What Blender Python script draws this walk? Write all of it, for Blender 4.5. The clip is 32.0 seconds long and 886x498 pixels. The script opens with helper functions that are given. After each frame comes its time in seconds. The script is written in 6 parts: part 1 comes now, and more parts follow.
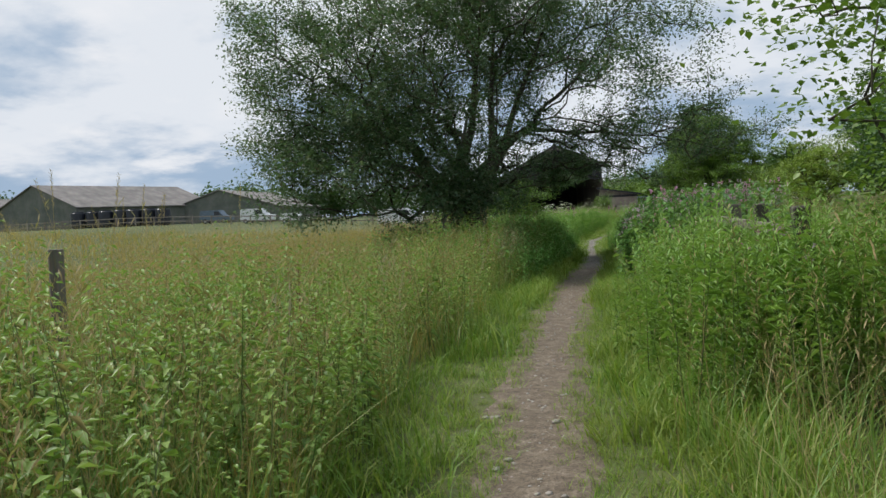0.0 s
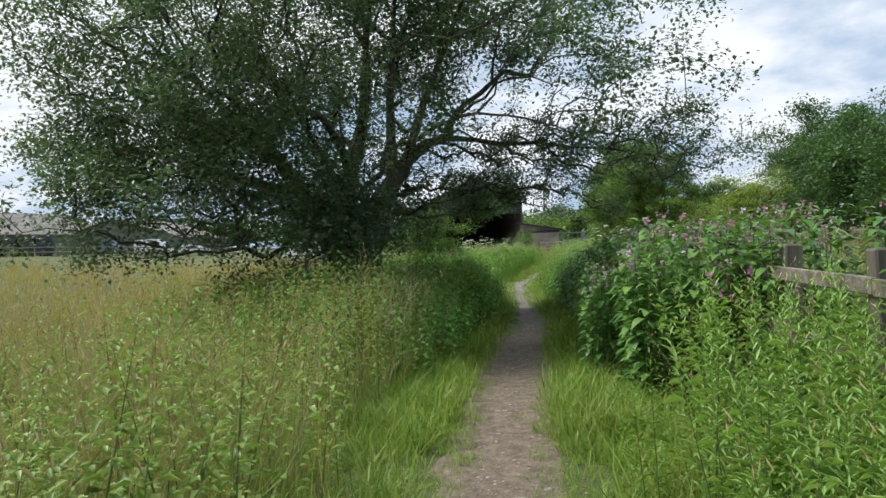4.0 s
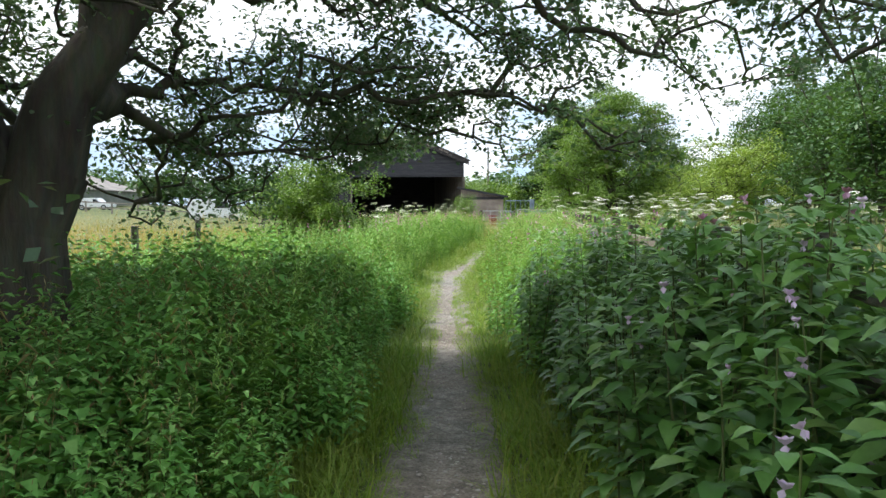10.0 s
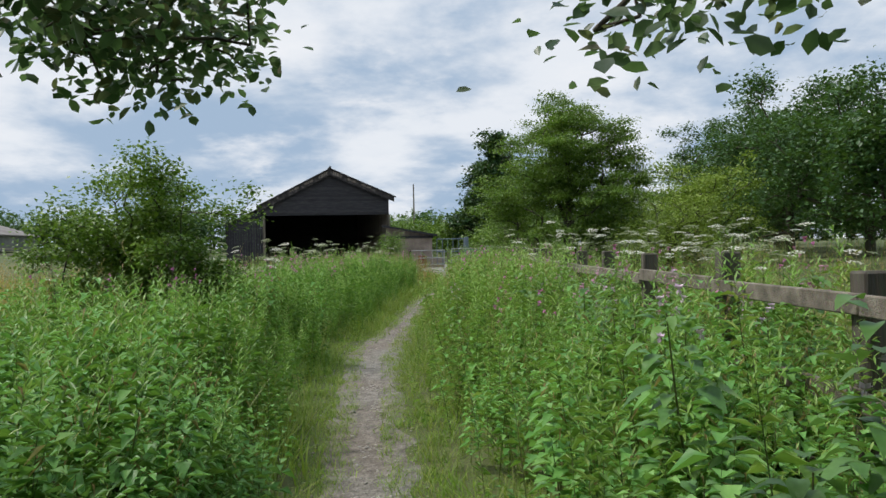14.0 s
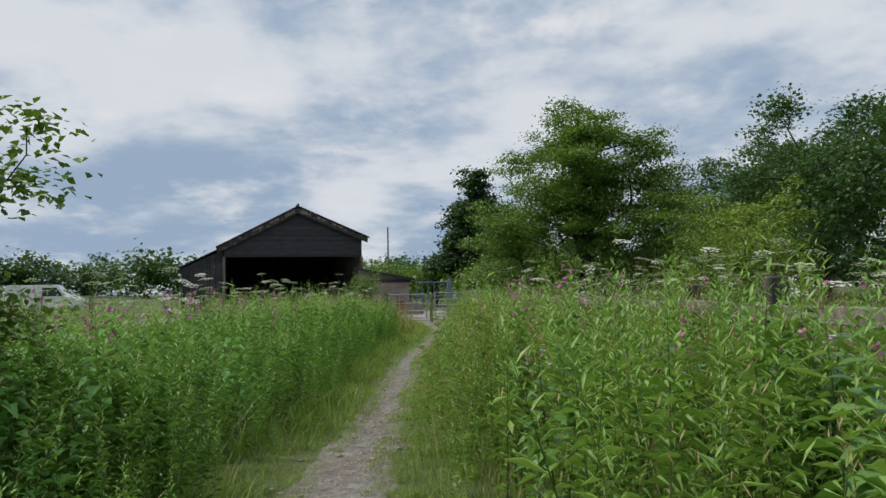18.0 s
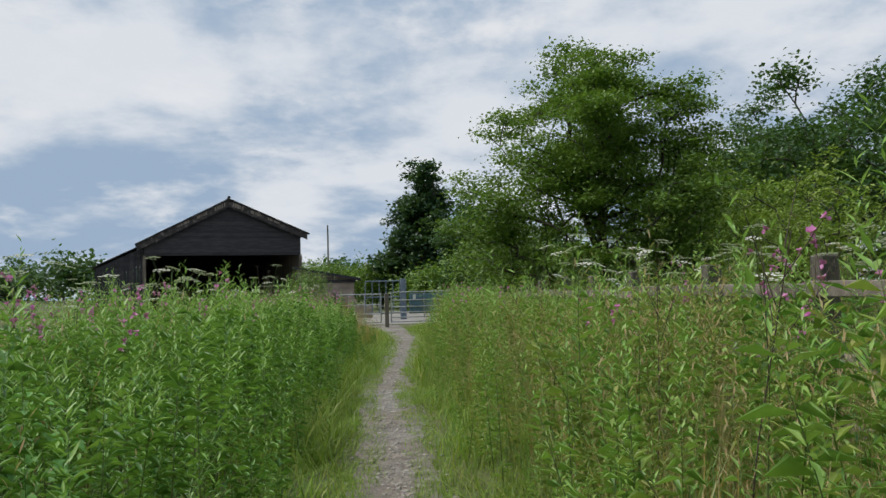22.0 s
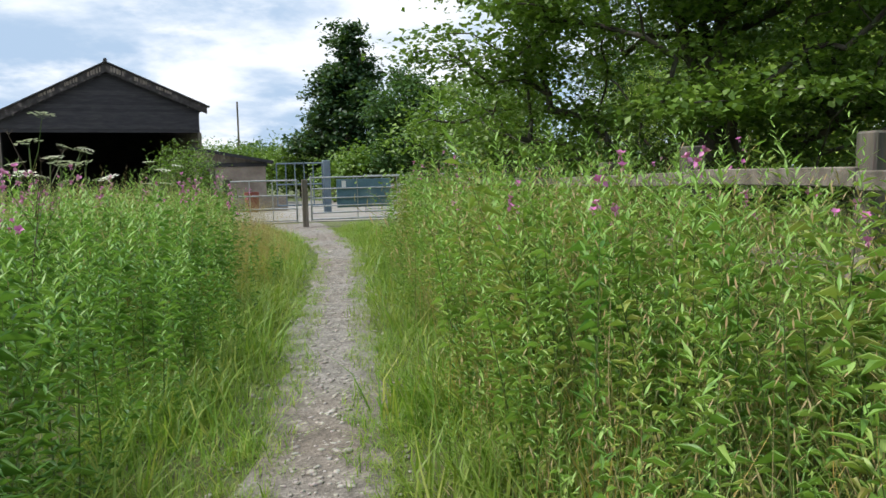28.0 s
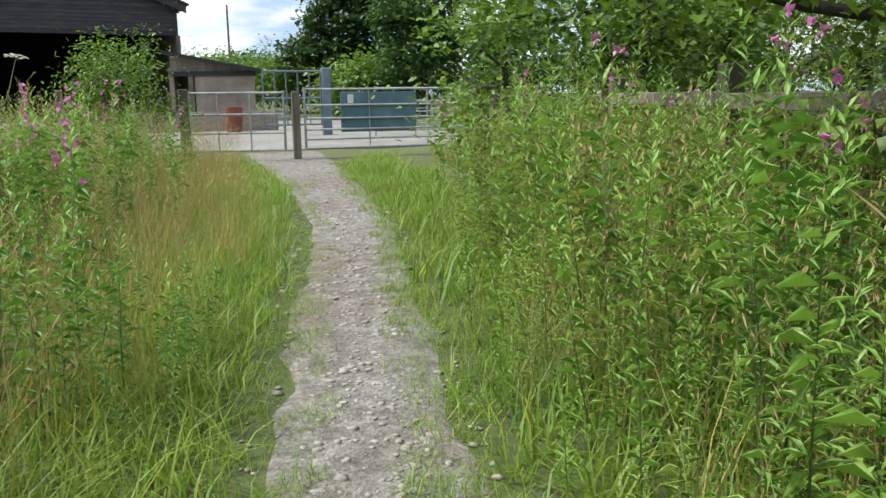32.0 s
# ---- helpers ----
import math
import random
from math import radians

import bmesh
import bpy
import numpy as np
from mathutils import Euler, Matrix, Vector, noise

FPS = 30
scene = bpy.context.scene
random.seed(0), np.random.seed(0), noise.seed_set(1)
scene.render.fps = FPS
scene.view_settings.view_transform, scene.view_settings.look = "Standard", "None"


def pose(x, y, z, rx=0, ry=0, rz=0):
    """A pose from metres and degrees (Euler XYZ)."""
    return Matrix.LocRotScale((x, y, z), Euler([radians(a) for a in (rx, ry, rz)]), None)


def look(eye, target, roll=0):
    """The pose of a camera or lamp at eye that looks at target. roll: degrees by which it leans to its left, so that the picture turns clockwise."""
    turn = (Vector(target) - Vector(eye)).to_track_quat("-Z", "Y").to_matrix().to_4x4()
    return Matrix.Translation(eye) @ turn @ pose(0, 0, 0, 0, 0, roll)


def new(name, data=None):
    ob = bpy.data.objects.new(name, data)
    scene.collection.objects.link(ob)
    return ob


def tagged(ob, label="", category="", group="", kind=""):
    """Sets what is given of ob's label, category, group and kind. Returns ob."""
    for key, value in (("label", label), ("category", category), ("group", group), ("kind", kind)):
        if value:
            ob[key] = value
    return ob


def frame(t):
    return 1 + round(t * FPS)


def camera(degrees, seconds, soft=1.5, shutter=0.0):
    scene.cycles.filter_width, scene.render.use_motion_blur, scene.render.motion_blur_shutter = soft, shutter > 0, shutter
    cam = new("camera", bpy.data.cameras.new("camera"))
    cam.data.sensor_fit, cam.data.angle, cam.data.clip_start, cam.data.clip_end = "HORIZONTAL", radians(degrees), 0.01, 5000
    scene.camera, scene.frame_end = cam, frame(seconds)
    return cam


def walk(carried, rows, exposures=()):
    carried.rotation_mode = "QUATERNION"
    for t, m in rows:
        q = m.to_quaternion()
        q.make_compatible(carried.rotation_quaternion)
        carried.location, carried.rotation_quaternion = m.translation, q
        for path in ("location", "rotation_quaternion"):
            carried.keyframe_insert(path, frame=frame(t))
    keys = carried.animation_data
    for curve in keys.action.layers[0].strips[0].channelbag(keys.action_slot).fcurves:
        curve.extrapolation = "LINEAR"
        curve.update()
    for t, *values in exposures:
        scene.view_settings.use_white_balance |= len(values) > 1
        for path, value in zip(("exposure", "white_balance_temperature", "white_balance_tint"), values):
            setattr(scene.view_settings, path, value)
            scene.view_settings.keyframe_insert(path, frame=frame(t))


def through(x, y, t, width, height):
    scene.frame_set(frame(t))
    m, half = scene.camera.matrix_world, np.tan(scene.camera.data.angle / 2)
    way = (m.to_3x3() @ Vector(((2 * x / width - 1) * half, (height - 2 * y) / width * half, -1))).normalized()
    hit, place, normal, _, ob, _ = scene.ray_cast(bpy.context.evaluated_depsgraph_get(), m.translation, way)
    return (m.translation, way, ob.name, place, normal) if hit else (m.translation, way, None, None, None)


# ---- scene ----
cam = camera(58.4, 32.0)
PATH = [
    (0, (0.569, -10.441, 1.451), (0.194, -8.478, 1.363), -3.3),
    (0.5, (0.515, -9.661, 1.433), (0.010, -7.728, 1.340), -3.0),
    (1, (0.453, -8.885, 1.449), (-0.062, -6.953, 1.389), -2.4),
    (1.5, (0.367, -8.128, 1.476), (-0.127, -6.190, 1.477), -2.0),
    (2, (0.314, -7.397, 1.485), (-0.067, -5.437, 1.597), -1.9),
    (2.5, (0.261, -6.687, 1.499), (-0.066, -4.715, 1.564), -2.0),
    (3, (0.223, -5.989, 1.506), (-0.027, -4.005, 1.552), -2.2),
    (3.5, (0.229, -5.300, 1.495), (0.011, -3.312, 1.548), -2.0),
    (4, (0.234, -4.613, 1.494), (0.067, -2.620, 1.481), -2.5),
    (4.5, (0.271, -3.919, 1.473), (0.163, -1.922, 1.444), -2.6),
    (6.5, (0.526, -1.0, 1.616), (0.462, 0.998, 1.555), -0.9),
    (7, (0.593, -0.197, 1.626), (0.53, 1.797, 1.485), -1.2),
    (7.5, (0.622, 0.561, 1.65), (0.573, 2.56, 1.606), -1.1),
    (8, (0.671, 1.379, 1.614), (0.634, 3.377, 1.544), -1.1),
    (8.5, (0.612, 2.149, 1.602), (0.583, 4.147, 1.507), -0.9),
    (9, (0.602, 2.943, 1.61), (0.571, 4.942, 1.554), -0.9),
    (9.5, (0.56, 3.7, 1.596), (0.537, 5.697, 1.48), -0.8),
    (10, (0.565, 4.567, 1.571), (0.543, 6.564, 1.464), -0.4),
    (10.5, (0.562, 5.506, 1.54), (0.549, 7.503, 1.427), -0.9),
    (11, (0.575, 6.26, 1.509), (0.606, 8.257, 1.416), -1.3),
    (11.5, (0.533, 7.005, 1.564), (0.606, 9.004, 1.538), -1.0),
    (12, (0.479, 7.729, 1.566), (0.61, 9.725, 1.537), -0.1),
    (12.5, (0.525, 8.532, 1.541), (0.665, 10.525, 1.448), -1.0),
    (13, (0.536, 9.276, 1.543), (0.695, 11.268, 1.45), -0.9),
    (13.5, (0.605, 10.148, 1.522), (0.772, 12.14, 1.448), -0.8),
    (14, (0.567, 11.056, 1.486), (0.736, 13.049, 1.479), -1.2),
    (14.5, (0.614, 11.826, 1.482), (0.779, 13.819, 1.485), -1.4),
    (15, (0.581, 12.523, 1.519), (0.748, 14.515, 1.589), -1.3),
    (15.5, (0.63, 13.27, 1.452), (0.802, 15.262, 1.513), -1.2),
    (17.5, (0.664, 16.154, 1.294), (0.883, 18.14, 1.386), -1.1),
    (18, (0.621, 16.875, 1.312), (0.861, 18.858, 1.423), -1.0),
    (18.5, (0.524, 17.559, 1.288), (0.786, 19.541, 1.352), -1.0),
    (19, (0.578, 18.278, 1.297), (0.868, 20.247, 1.496), -0.9),
    (19.5, (0.523, 19.016, 1.269), (0.837, 20.983, 1.443), -1.1),
    (20, (0.477, 19.669, 1.251), (0.807, 21.637, 1.399), -0.9),
    (20.5, (0.401, 20.381, 1.248), (0.737, 22.348, 1.381), -1.1),
    (21, (0.394, 21.061, 1.213), (0.739, 23.027, 1.324), -1.1),
    (21.5, (0.43, 21.826, 1.218), (0.778, 23.791, 1.351), -1.2),
    (22, (0.527, 22.518, 1.2), (0.922, 24.475, 1.315), -1.4),
    (22.5, (0.665, 23.235, 1.195), (1.098, 25.185, 1.307), -1.7),
    (23, (0.753, 23.947, 1.199), (1.204, 25.892, 1.305), -1.8),
    (23.5, (0.888, 24.676, 1.186), (1.349, 26.619, 1.291), -1.7),
    (24, (0.971, 25.388, 1.179), (1.447, 27.329, 1.268), -1.7),
    (24.5, (1.062, 26.094, 1.15), (1.55, 28.033, 1.196), -1.5),
    (25, (1.108, 26.809, 1.131), (1.601, 28.747, 1.074), -1.2),
    (25.5, (1.177, 27.5, 1.123), (1.705, 29.428, 1.045), -0.6),
    (27.5, (1.562, 30.454, 1.22), (2.136, 32.362, 1.041), -1.2),
    (28, (1.698, 31.175, 1.22), (2.276, 33.082, 1.044), -1.4),
    (28.5, (1.751, 31.915, 1.231), (2.31, 33.82, 0.993), -1.6),
    (29, (1.829, 32.69, 1.224), (2.326, 34.61, 0.961), -1.5),
    (29.5, (1.931, 33.531, 1.218), (2.4, 35.458, 0.964), -1.4),
    (30, (2.041, 34.275, 1.218), (2.509, 36.199, 0.94), -1.0),
    (30.5, (2.147, 34.986, 1.262), (2.599, 36.917, 1.008), -1.0),
    (31, (2.248, 35.72, 1.243), (2.701, 37.65, 0.979), -1.0),
    (31.5, (2.401, 36.44, 1.239), (2.862, 38.368, 0.972), -0.8),
    (32, (2.59, 37.205, 1.215), (3.159, 39.084, 0.832), -0.6),
]
walk(cam, [(t, look(eye, at, roll)) for t, eye, at, roll in PATH],
     [(0, -0.1), (2, -0.15), (4, 0.25), (7, 0.6), (8, 0.5), (9, 0.75), (10, 0.95), (11, 0.9), (13, 0.68), (14, -0.04), (15, -0.3), (20, -0.3), (22, -0.22), (24, -0.05), (25, 0.08), (28, 0.37), (32, 0.55)])

# ---------- light ----------
SUN_EL, SUN_AZ = 56.0, -73.0
world = bpy.data.worlds.new("sky")
scene.world = world
world.use_nodes = True
wn, wl = world.node_tree.nodes, world.node_tree.links
wn.clear()
w_out = wn.new("ShaderNodeOutputWorld")
w_bg = wn.new("ShaderNodeBackground")
w_sky = wn.new("ShaderNodeTexSky")
w_sky.sky_type = "NISHITA"
w_sky.sun_disc = False
w_sky.sun_elevation = radians(SUN_EL)
w_sky.sun_rotation = radians(SUN_AZ)
w_co = wn.new("ShaderNodeTexCoord")
w_sep = wn.new("ShaderNodeSeparateXYZ")
wl.new(w_co.outputs["Generated"], w_sep.inputs[0])
# cloud deck: the view ray meets a flat layer, so clouds shrink towards the horizon
w_z = wn.new("ShaderNodeMath")
w_z.operation = "ADD"
w_z.inputs[1].default_value = 0.24
wl.new(w_sep.outputs["Z"], w_z.inputs[0])
w_zm = wn.new("ShaderNodeMath")
w_zm.operation = "MAXIMUM"
w_zm.inputs[1].default_value = 0.05
wl.new(w_z.outputs[0], w_zm.inputs[0])
w_dx = wn.new("ShaderNodeMath")
w_dx.operation = "DIVIDE"
wl.new(w_sep.outputs["X"], w_dx.inputs[0])
wl.new(w_zm.outputs[0], w_dx.inputs[1])
w_dy = wn.new("ShaderNodeMath")
w_dy.operation = "DIVIDE"
wl.new(w_sep.outputs["Y"], w_dy.inputs[0])
wl.new(w_zm.outputs[0], w_dy.inputs[1])
w_xyz = wn.new("ShaderNodeCombineXYZ")
wl.new(w_dx.outputs[0], w_xyz.inputs[0])
wl.new(w_dy.outputs[0], w_xyz.inputs[1])


def cloud(scale, detail, lo, hi, seed):
    n = wn.new("ShaderNodeTexNoise")
    n.noise_dimensions = "4D"
    n.inputs["Scale"].default_value = scale
    n.inputs["Detail"].default_value = detail
    n.inputs["Roughness"].default_value = 0.57
    n.inputs["W"].default_value = seed
    n.inputs["Distortion"].default_value = 0.1
    wl.new(w_xyz.outputs[0], n.inputs["Vector"])
    r = wn.new("ShaderNodeMapRange")
    r.interpolation_type = "SMOOTHSTEP"
    r.inputs["From Min"].default_value = lo
    r.inputs["From Max"].default_value = hi
    wl.new(n.outputs["Fac"], r.inputs["Value"])
    return r.outputs["Result"]


def w_mix(fac, a, b):
    m = wn.new("ShaderNodeMix")
    m.data_type = "RGBA"
    wl.new(fac, m.inputs["Factor"])
    for sock, v in ((m.inputs[6], a), (m.inputs[7], b)):
        if isinstance(v, tuple):
            sock.default_value = (*v, 1)
        else:
            wl.new(v, sock)
    return m.outputs[2]


w_tone = w_mix(cloud(1.5, 8, 0.41, 0.6, 3.6), (3.6, 4.8, 6.4), (7.8, 8.2, 8.8))
w_tone = w_mix(cloud(3.0, 8, 0.5, 0.72, 7.2), w_tone, (8.5, 8.7, 9.1))
w_all = w_mix(cloud(0.9, 4, 0.18, 0.3, 5.2), w_sky.outputs[0], w_tone)
wl.new(w_all, w_bg.inputs["Color"])
w_bg.inputs["Strength"].default_value = 0.105
wl.new(w_bg.outputs[0], w_out.inputs["Surface"])

sun = new("sun", bpy.data.lights.new("sun", "SUN"))
sun.data.energy = 3.6
sun.data.angle = radians(11)
sun.data.color = (1.0, 0.96, 0.9)
sun.matrix_world = look((0, 0, 50), Vector((0, 0, 50)) - Vector((
    math.cos(radians(SUN_EL)) * math.sin(radians(SUN_AZ)), math.cos(radians(SUN_EL)) * math.cos(radians(SUN_AZ)), math.sin(radians(SUN_EL)))))
scene.view_settings.exposure = 0.0

# ---------- materials ----------


def nodes_of(name):
    m = bpy.data.materials.new(name)
    m.use_nodes = True
    n, l = m.node_tree.nodes, m.node_tree.links
    return m, n, l, n["Principled BSDF"], n["Material Output"]


def ramp_of(n, colours):
    r = n.new("ShaderNodeValToRGB")
    r.color_ramp.elements.remove(r.color_ramp.elements[1])
    for i, c in enumerate(colours):
        at = i / max(1, len(colours) - 1)
        e = r.color_ramp.elements[0] if i == 0 else r.color_ramp.elements.new(at)
        e.position, e.color = at, (*c, 1)
    return r


def noise_of(n, l, scale, detail=4.0, rough=0.55, vec=None):
    t = n.new("ShaderNodeTexNoise")
    t.inputs["Scale"].default_value, t.inputs["Detail"].default_value, t.inputs["Roughness"].default_value = scale, detail, rough
    if vec is not None:
        l.new(vec, t.inputs["Vector"])
    return t


def mix_of(n, l, fac, a, b, mode="MIX"):
    m = n.new("ShaderNodeMix")
    m.data_type, m.blend_type = "RGBA", mode
    for sock, v in ((m.inputs["Factor"], fac), (m.inputs[6], a), (m.inputs[7], b)):
        if isinstance(v, (int, float)):
            sock.default_value = v
        elif isinstance(v, tuple):
            sock.default_value = (*v, 1)
        else:
            l.new(v, sock)
    return m.outputs[2]


def leafy(name, colours, through=0.35, rough=0.5, patch=0.5, patch_scale=0.7, patch_colour=None, tint=0.4):
    """Thin leaves: each takes its own shade, with slow drifts from place to place; some light passes through."""
    m, n, l, b, out = nodes_of(name)
    geo = n.new("ShaderNodeNewGeometry")
    r = ramp_of(n, colours)
    l.new(geo.outputs["Random Per Island"], r.inputs[0])
    tex = n.new("ShaderNodeTexCoord")
    big = noise_of(n, l, patch_scale, 2, 0.5, tex.outputs["Object"])
    f = n.new("ShaderNodeMapRange")
    f.inputs["From Min"].default_value, f.inputs["From Max"].default_value, f.inputs["To Max"].default_value = 0.4, 0.65, patch
    l.new(big.outputs["Fac"], f.inputs["Value"])
    fine = noise_of(n, l, 60, 2, 0.5, tex.outputs["Object"])
    c = mix_of(n, l, f.outputs[0], r.outputs[0], patch_colour or colours[0])
    c = mix_of(n, l, 0.3, c, fine.outputs["Fac"], "SOFT_LIGHT")
    l.new(c, b.inputs["Base Color"])
    b.inputs["Roughness"].default_value = rough
    b.inputs["Specular IOR Level"].default_value = 0.4
    tr = n.new("ShaderNodeBsdfTranslucent")
    warm = mix_of(n, l, tint, c, (0.24, 0.43, 0.03), "MIX")
    l.new(warm, tr.inputs["Color"])
    ms = n.new("ShaderNodeMixShader")
    ms.inputs[0].default_value = through
    l.new(b.outputs[0], ms.inputs[1])
    l.new(tr.outputs[0], ms.inputs[2])
    l.new(ms.outputs[0], out.inputs["Surface"])
    return m


def solid(name, colours, scale=4.0, rough=0.7, metal=0.0, bump=0.15, stretch=(1, 1, 1), fine=40.0, random_amount=0.0):
    """A surface with broad and fine variation between the given colours, and a little relief."""
    m, n, l, b, out = nodes_of(name)
    tex = n.new("ShaderNodeTexCoord")
    mp = n.new("ShaderNodeMapping")
    mp.inputs["Scale"].default_value = stretch
    l.new(tex.outputs["Object"], mp.inputs[0])
    big = noise_of(n, l, scale, 5, 0.6, mp.outputs[0])
    small = noise_of(n, l, fine, 4, 0.6, mp.outputs[0])
    r = ramp_of(n, colours)
    f = n.new("ShaderNodeMapRange")
    f.inputs["From Min"].default_value, f.inputs["From Max"].default_value = 0.3, 0.7
    l.new(big.outputs["Fac"], f.inputs["Value"])
    src = f.outputs[0]
    if random_amount:
        info = n.new("ShaderNodeObjectInfo")
        mm = n.new("ShaderNodeMath")
        mm.operation = "MULTIPLY_ADD"
        mm.inputs[1].default_value = random_amount
        l.new(info.outputs["Random"], mm.inputs[0])
        l.new(src, mm.inputs[2])
        ms = n.new("ShaderNodeMath")
        ms.operation = "SUBTRACT"
        ms.inputs[1].default_value = random_amount / 2
        l.new(mm.outputs[0], ms.inputs[0])
        src = ms.outputs[0]
    l.new(src, r.inputs[0])
    c = mix_of(n, l, 0.5, r.outputs[0], small.outputs["Color"], "SOFT_LIGHT")
    l.new(c, b.inputs["Base Color"])
    b.inputs["Roughness"].default_value, b.inputs["Metallic"].default_value = rough, metal
    bp = n.new("ShaderNodeBump")
    bp.inputs["Strength"].default_value, bp.inputs["Distance"].default_value = bump, 0.02
    l.new(small.outputs["Fac"], bp.inputs["Height"])
    l.new(bp.outputs[0], b.inputs["Normal"])
    return m


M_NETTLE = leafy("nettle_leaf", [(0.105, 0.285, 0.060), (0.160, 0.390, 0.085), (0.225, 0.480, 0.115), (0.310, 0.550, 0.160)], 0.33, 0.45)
M_NETTLE_OLD = leafy("ageing_nettle_leaf", [(0.104, 0.200, 0.038), (0.171, 0.295, 0.058), (0.247, 0.380, 0.079), (0.342, 0.420, 0.116)], 0.33, 0.45, patch_colour=(0.180, 0.270, 0.053))
M_HERB = leafy("willowherb_leaf", [(0.060, 0.172, 0.030), (0.102, 0.250, 0.042), (0.158, 0.335, 0.056), (0.240, 0.400, 0.078)], 0.33, 0.45, patch_colour=(0.076, 0.195, 0.040))
M_HERB_LIGHT = leafy("light_willowherb_leaf", [(0.105, 0.225, 0.040), (0.170, 0.320, 0.056), (0.240, 0.400, 0.074), (0.330, 0.455, 0.105)], 0.34, 0.45, patch_colour=(0.150, 0.270, 0.050))
M_HERB_TIP = leafy("young_willowherb_leaf", [(0.195, 0.378, 0.070), (0.275, 0.460, 0.098), (0.350, 0.500, 0.140)], 0.33, 0.45, patch_colour=(0.205, 0.378, 0.084))
M_HERB_OLD = leafy("ageing_willowherb_leaf", [(0.140, 0.225, 0.042), (0.215, 0.320, 0.060), (0.300, 0.385, 0.080), (0.370, 0.410, 0.110), (0.350, 0.300, 0.100)], 0.32, 0.45, patch_colour=(0.21, 0.30, 0.060))
M_BALSAM = leafy("balsam_leaf", [(0.070, 0.180, 0.045), (0.110, 0.250, 0.058), (0.155, 0.315, 0.072), (0.235, 0.370, 0.090)], 0.28, 0.4)
M_GRASS = leafy("lush_grass", [(0.105, 0.225, 0.026), (0.165, 0.305, 0.034), (0.245, 0.385, 0.044), (0.385, 0.400, 0.085)], 0.38, patch_colour=(0.215, 0.255, 0.045), tint=0.28)
M_GRASS_TALL = leafy("tall_grass", [(0.095, 0.215, 0.034), (0.165, 0.295, 0.055), (0.260, 0.360, 0.085), (0.480, 0.430, 0.190)], 0.34, patch_colour=(0.180, 0.300, 0.055))
M_GRASS_DRY = leafy("dry_grass", [(0.350, 0.255, 0.060), (0.510, 0.330, 0.095), (0.660, 0.420, 0.145), (0.300, 0.300, 0.055)], 0.3, 0.6, patch_colour=(0.300, 0.275, 0.050))
M_SEED = leafy("seed_heads", [(0.290, 0.205, 0.090), (0.410, 0.300, 0.145), (0.550, 0.430, 0.240)], 0.3, 0.7, patch_colour=(0.340, 0.235, 0.100))
M_STEM = solid("herb_stem", [(0.07, 0.13, 0.03), (0.14, 0.16, 0.05)], 3, 0.6)
M_STEM_RED = solid("red_brown_stem", [(0.065, 0.099, 0.022), (0.115, 0.132, 0.036)], 3, 0.55)
M_PINK = leafy("pink_petal", [(0.62, 0.18, 0.43), (0.76, 0.34, 0.58), (0.80, 0.50, 0.70)], 0.3, 0.5, patch_colour=(0.7, 0.28, 0.53))
M_MAGENTA = leafy("magenta_petal", [(0.55, 0.10, 0.40), (0.66, 0.18, 0.50), (0.74, 0.32, 0.60)], 0.3, 0.5, patch_colour=(0.6, 0.14, 0.45))
M_PALE = leafy("pale_petal", [(0.684, 0.464, 0.684), (0.760, 0.560, 0.760), (0.798, 0.640, 0.798)], 0.3, 0.5, patch_colour=(0.712, 0.480, 0.712))
M_UMBEL = leafy("umbel_white", [(0.62, 0.60, 0.50), (0.76, 0.75, 0.68), (0.82, 0.81, 0.76)], 0.25, 0.6, patch_colour=(0.6, 0.58, 0.48))
M_LEAF_SALLOW = leafy("sallow_leaf", [(0.034, 0.078, 0.042), (0.057, 0.112, 0.058), (0.092, 0.156, 0.084), (0.145, 0.205, 0.125), (0.135, 0.105, 0.070)], 0.42, 0.42, 0.4, 0.5, tint=0.25)
M_LEAF_HAW = leafy("hawthorn_leaf", [(0.075, 0.150, 0.024), (0.125, 0.220, 0.032), (0.195, 0.295, 0.040)], 0.26, 0.45, 0.4, 0.5, (0.060, 0.125, 0.022))
M_LEAF_DARK = leafy("dark_tree_leaf", [(0.018, 0.051, 0.020), (0.026, 0.071, 0.028), (0.043, 0.102, 0.040)], 0.18, 0.45, 0.5, 0.3)
M_LEAF_WOOD = leafy("woodland_leaf", [(0.024, 0.072, 0.020), (0.040, 0.105, 0.028), (0.066, 0.145, 0.034)], 0.2, 0.5, 0.6, 0.15, (0.052, 0.110, 0.040))
M_LEAF_WILLOW = leafy("willow_scrub_leaf", [(0.146, 0.226, 0.029), (0.219, 0.306, 0.043), (0.277, 0.355, 0.058)], 0.28, 0.5, 0.5, 0.3)
M_BARK = solid("grey_brown_bark", [(0.022, 0.018, 0.013), (0.05, 0.042, 0.03), (0.085, 0.078, 0.055), (0.06, 0.068, 0.03)], 3, 0.9, 0, 1.0, (1, 1, 0.22), 16)
M_TIMBER = solid("weathered_rail_timber", [(0.091, 0.079, 0.061), (0.182, 0.156, 0.123), (0.273, 0.245, 0.203)], 3, 0.85, 0, 0.5, (0.3, 3, 3), 30, 0.4)
M_POST = solid("weathered_post_timber", [(0.062, 0.055, 0.042), (0.125, 0.111, 0.084), (0.213, 0.182, 0.154)], 3, 0.85, 0, 0.5, (3, 3, 0.3), 30, 0.4)
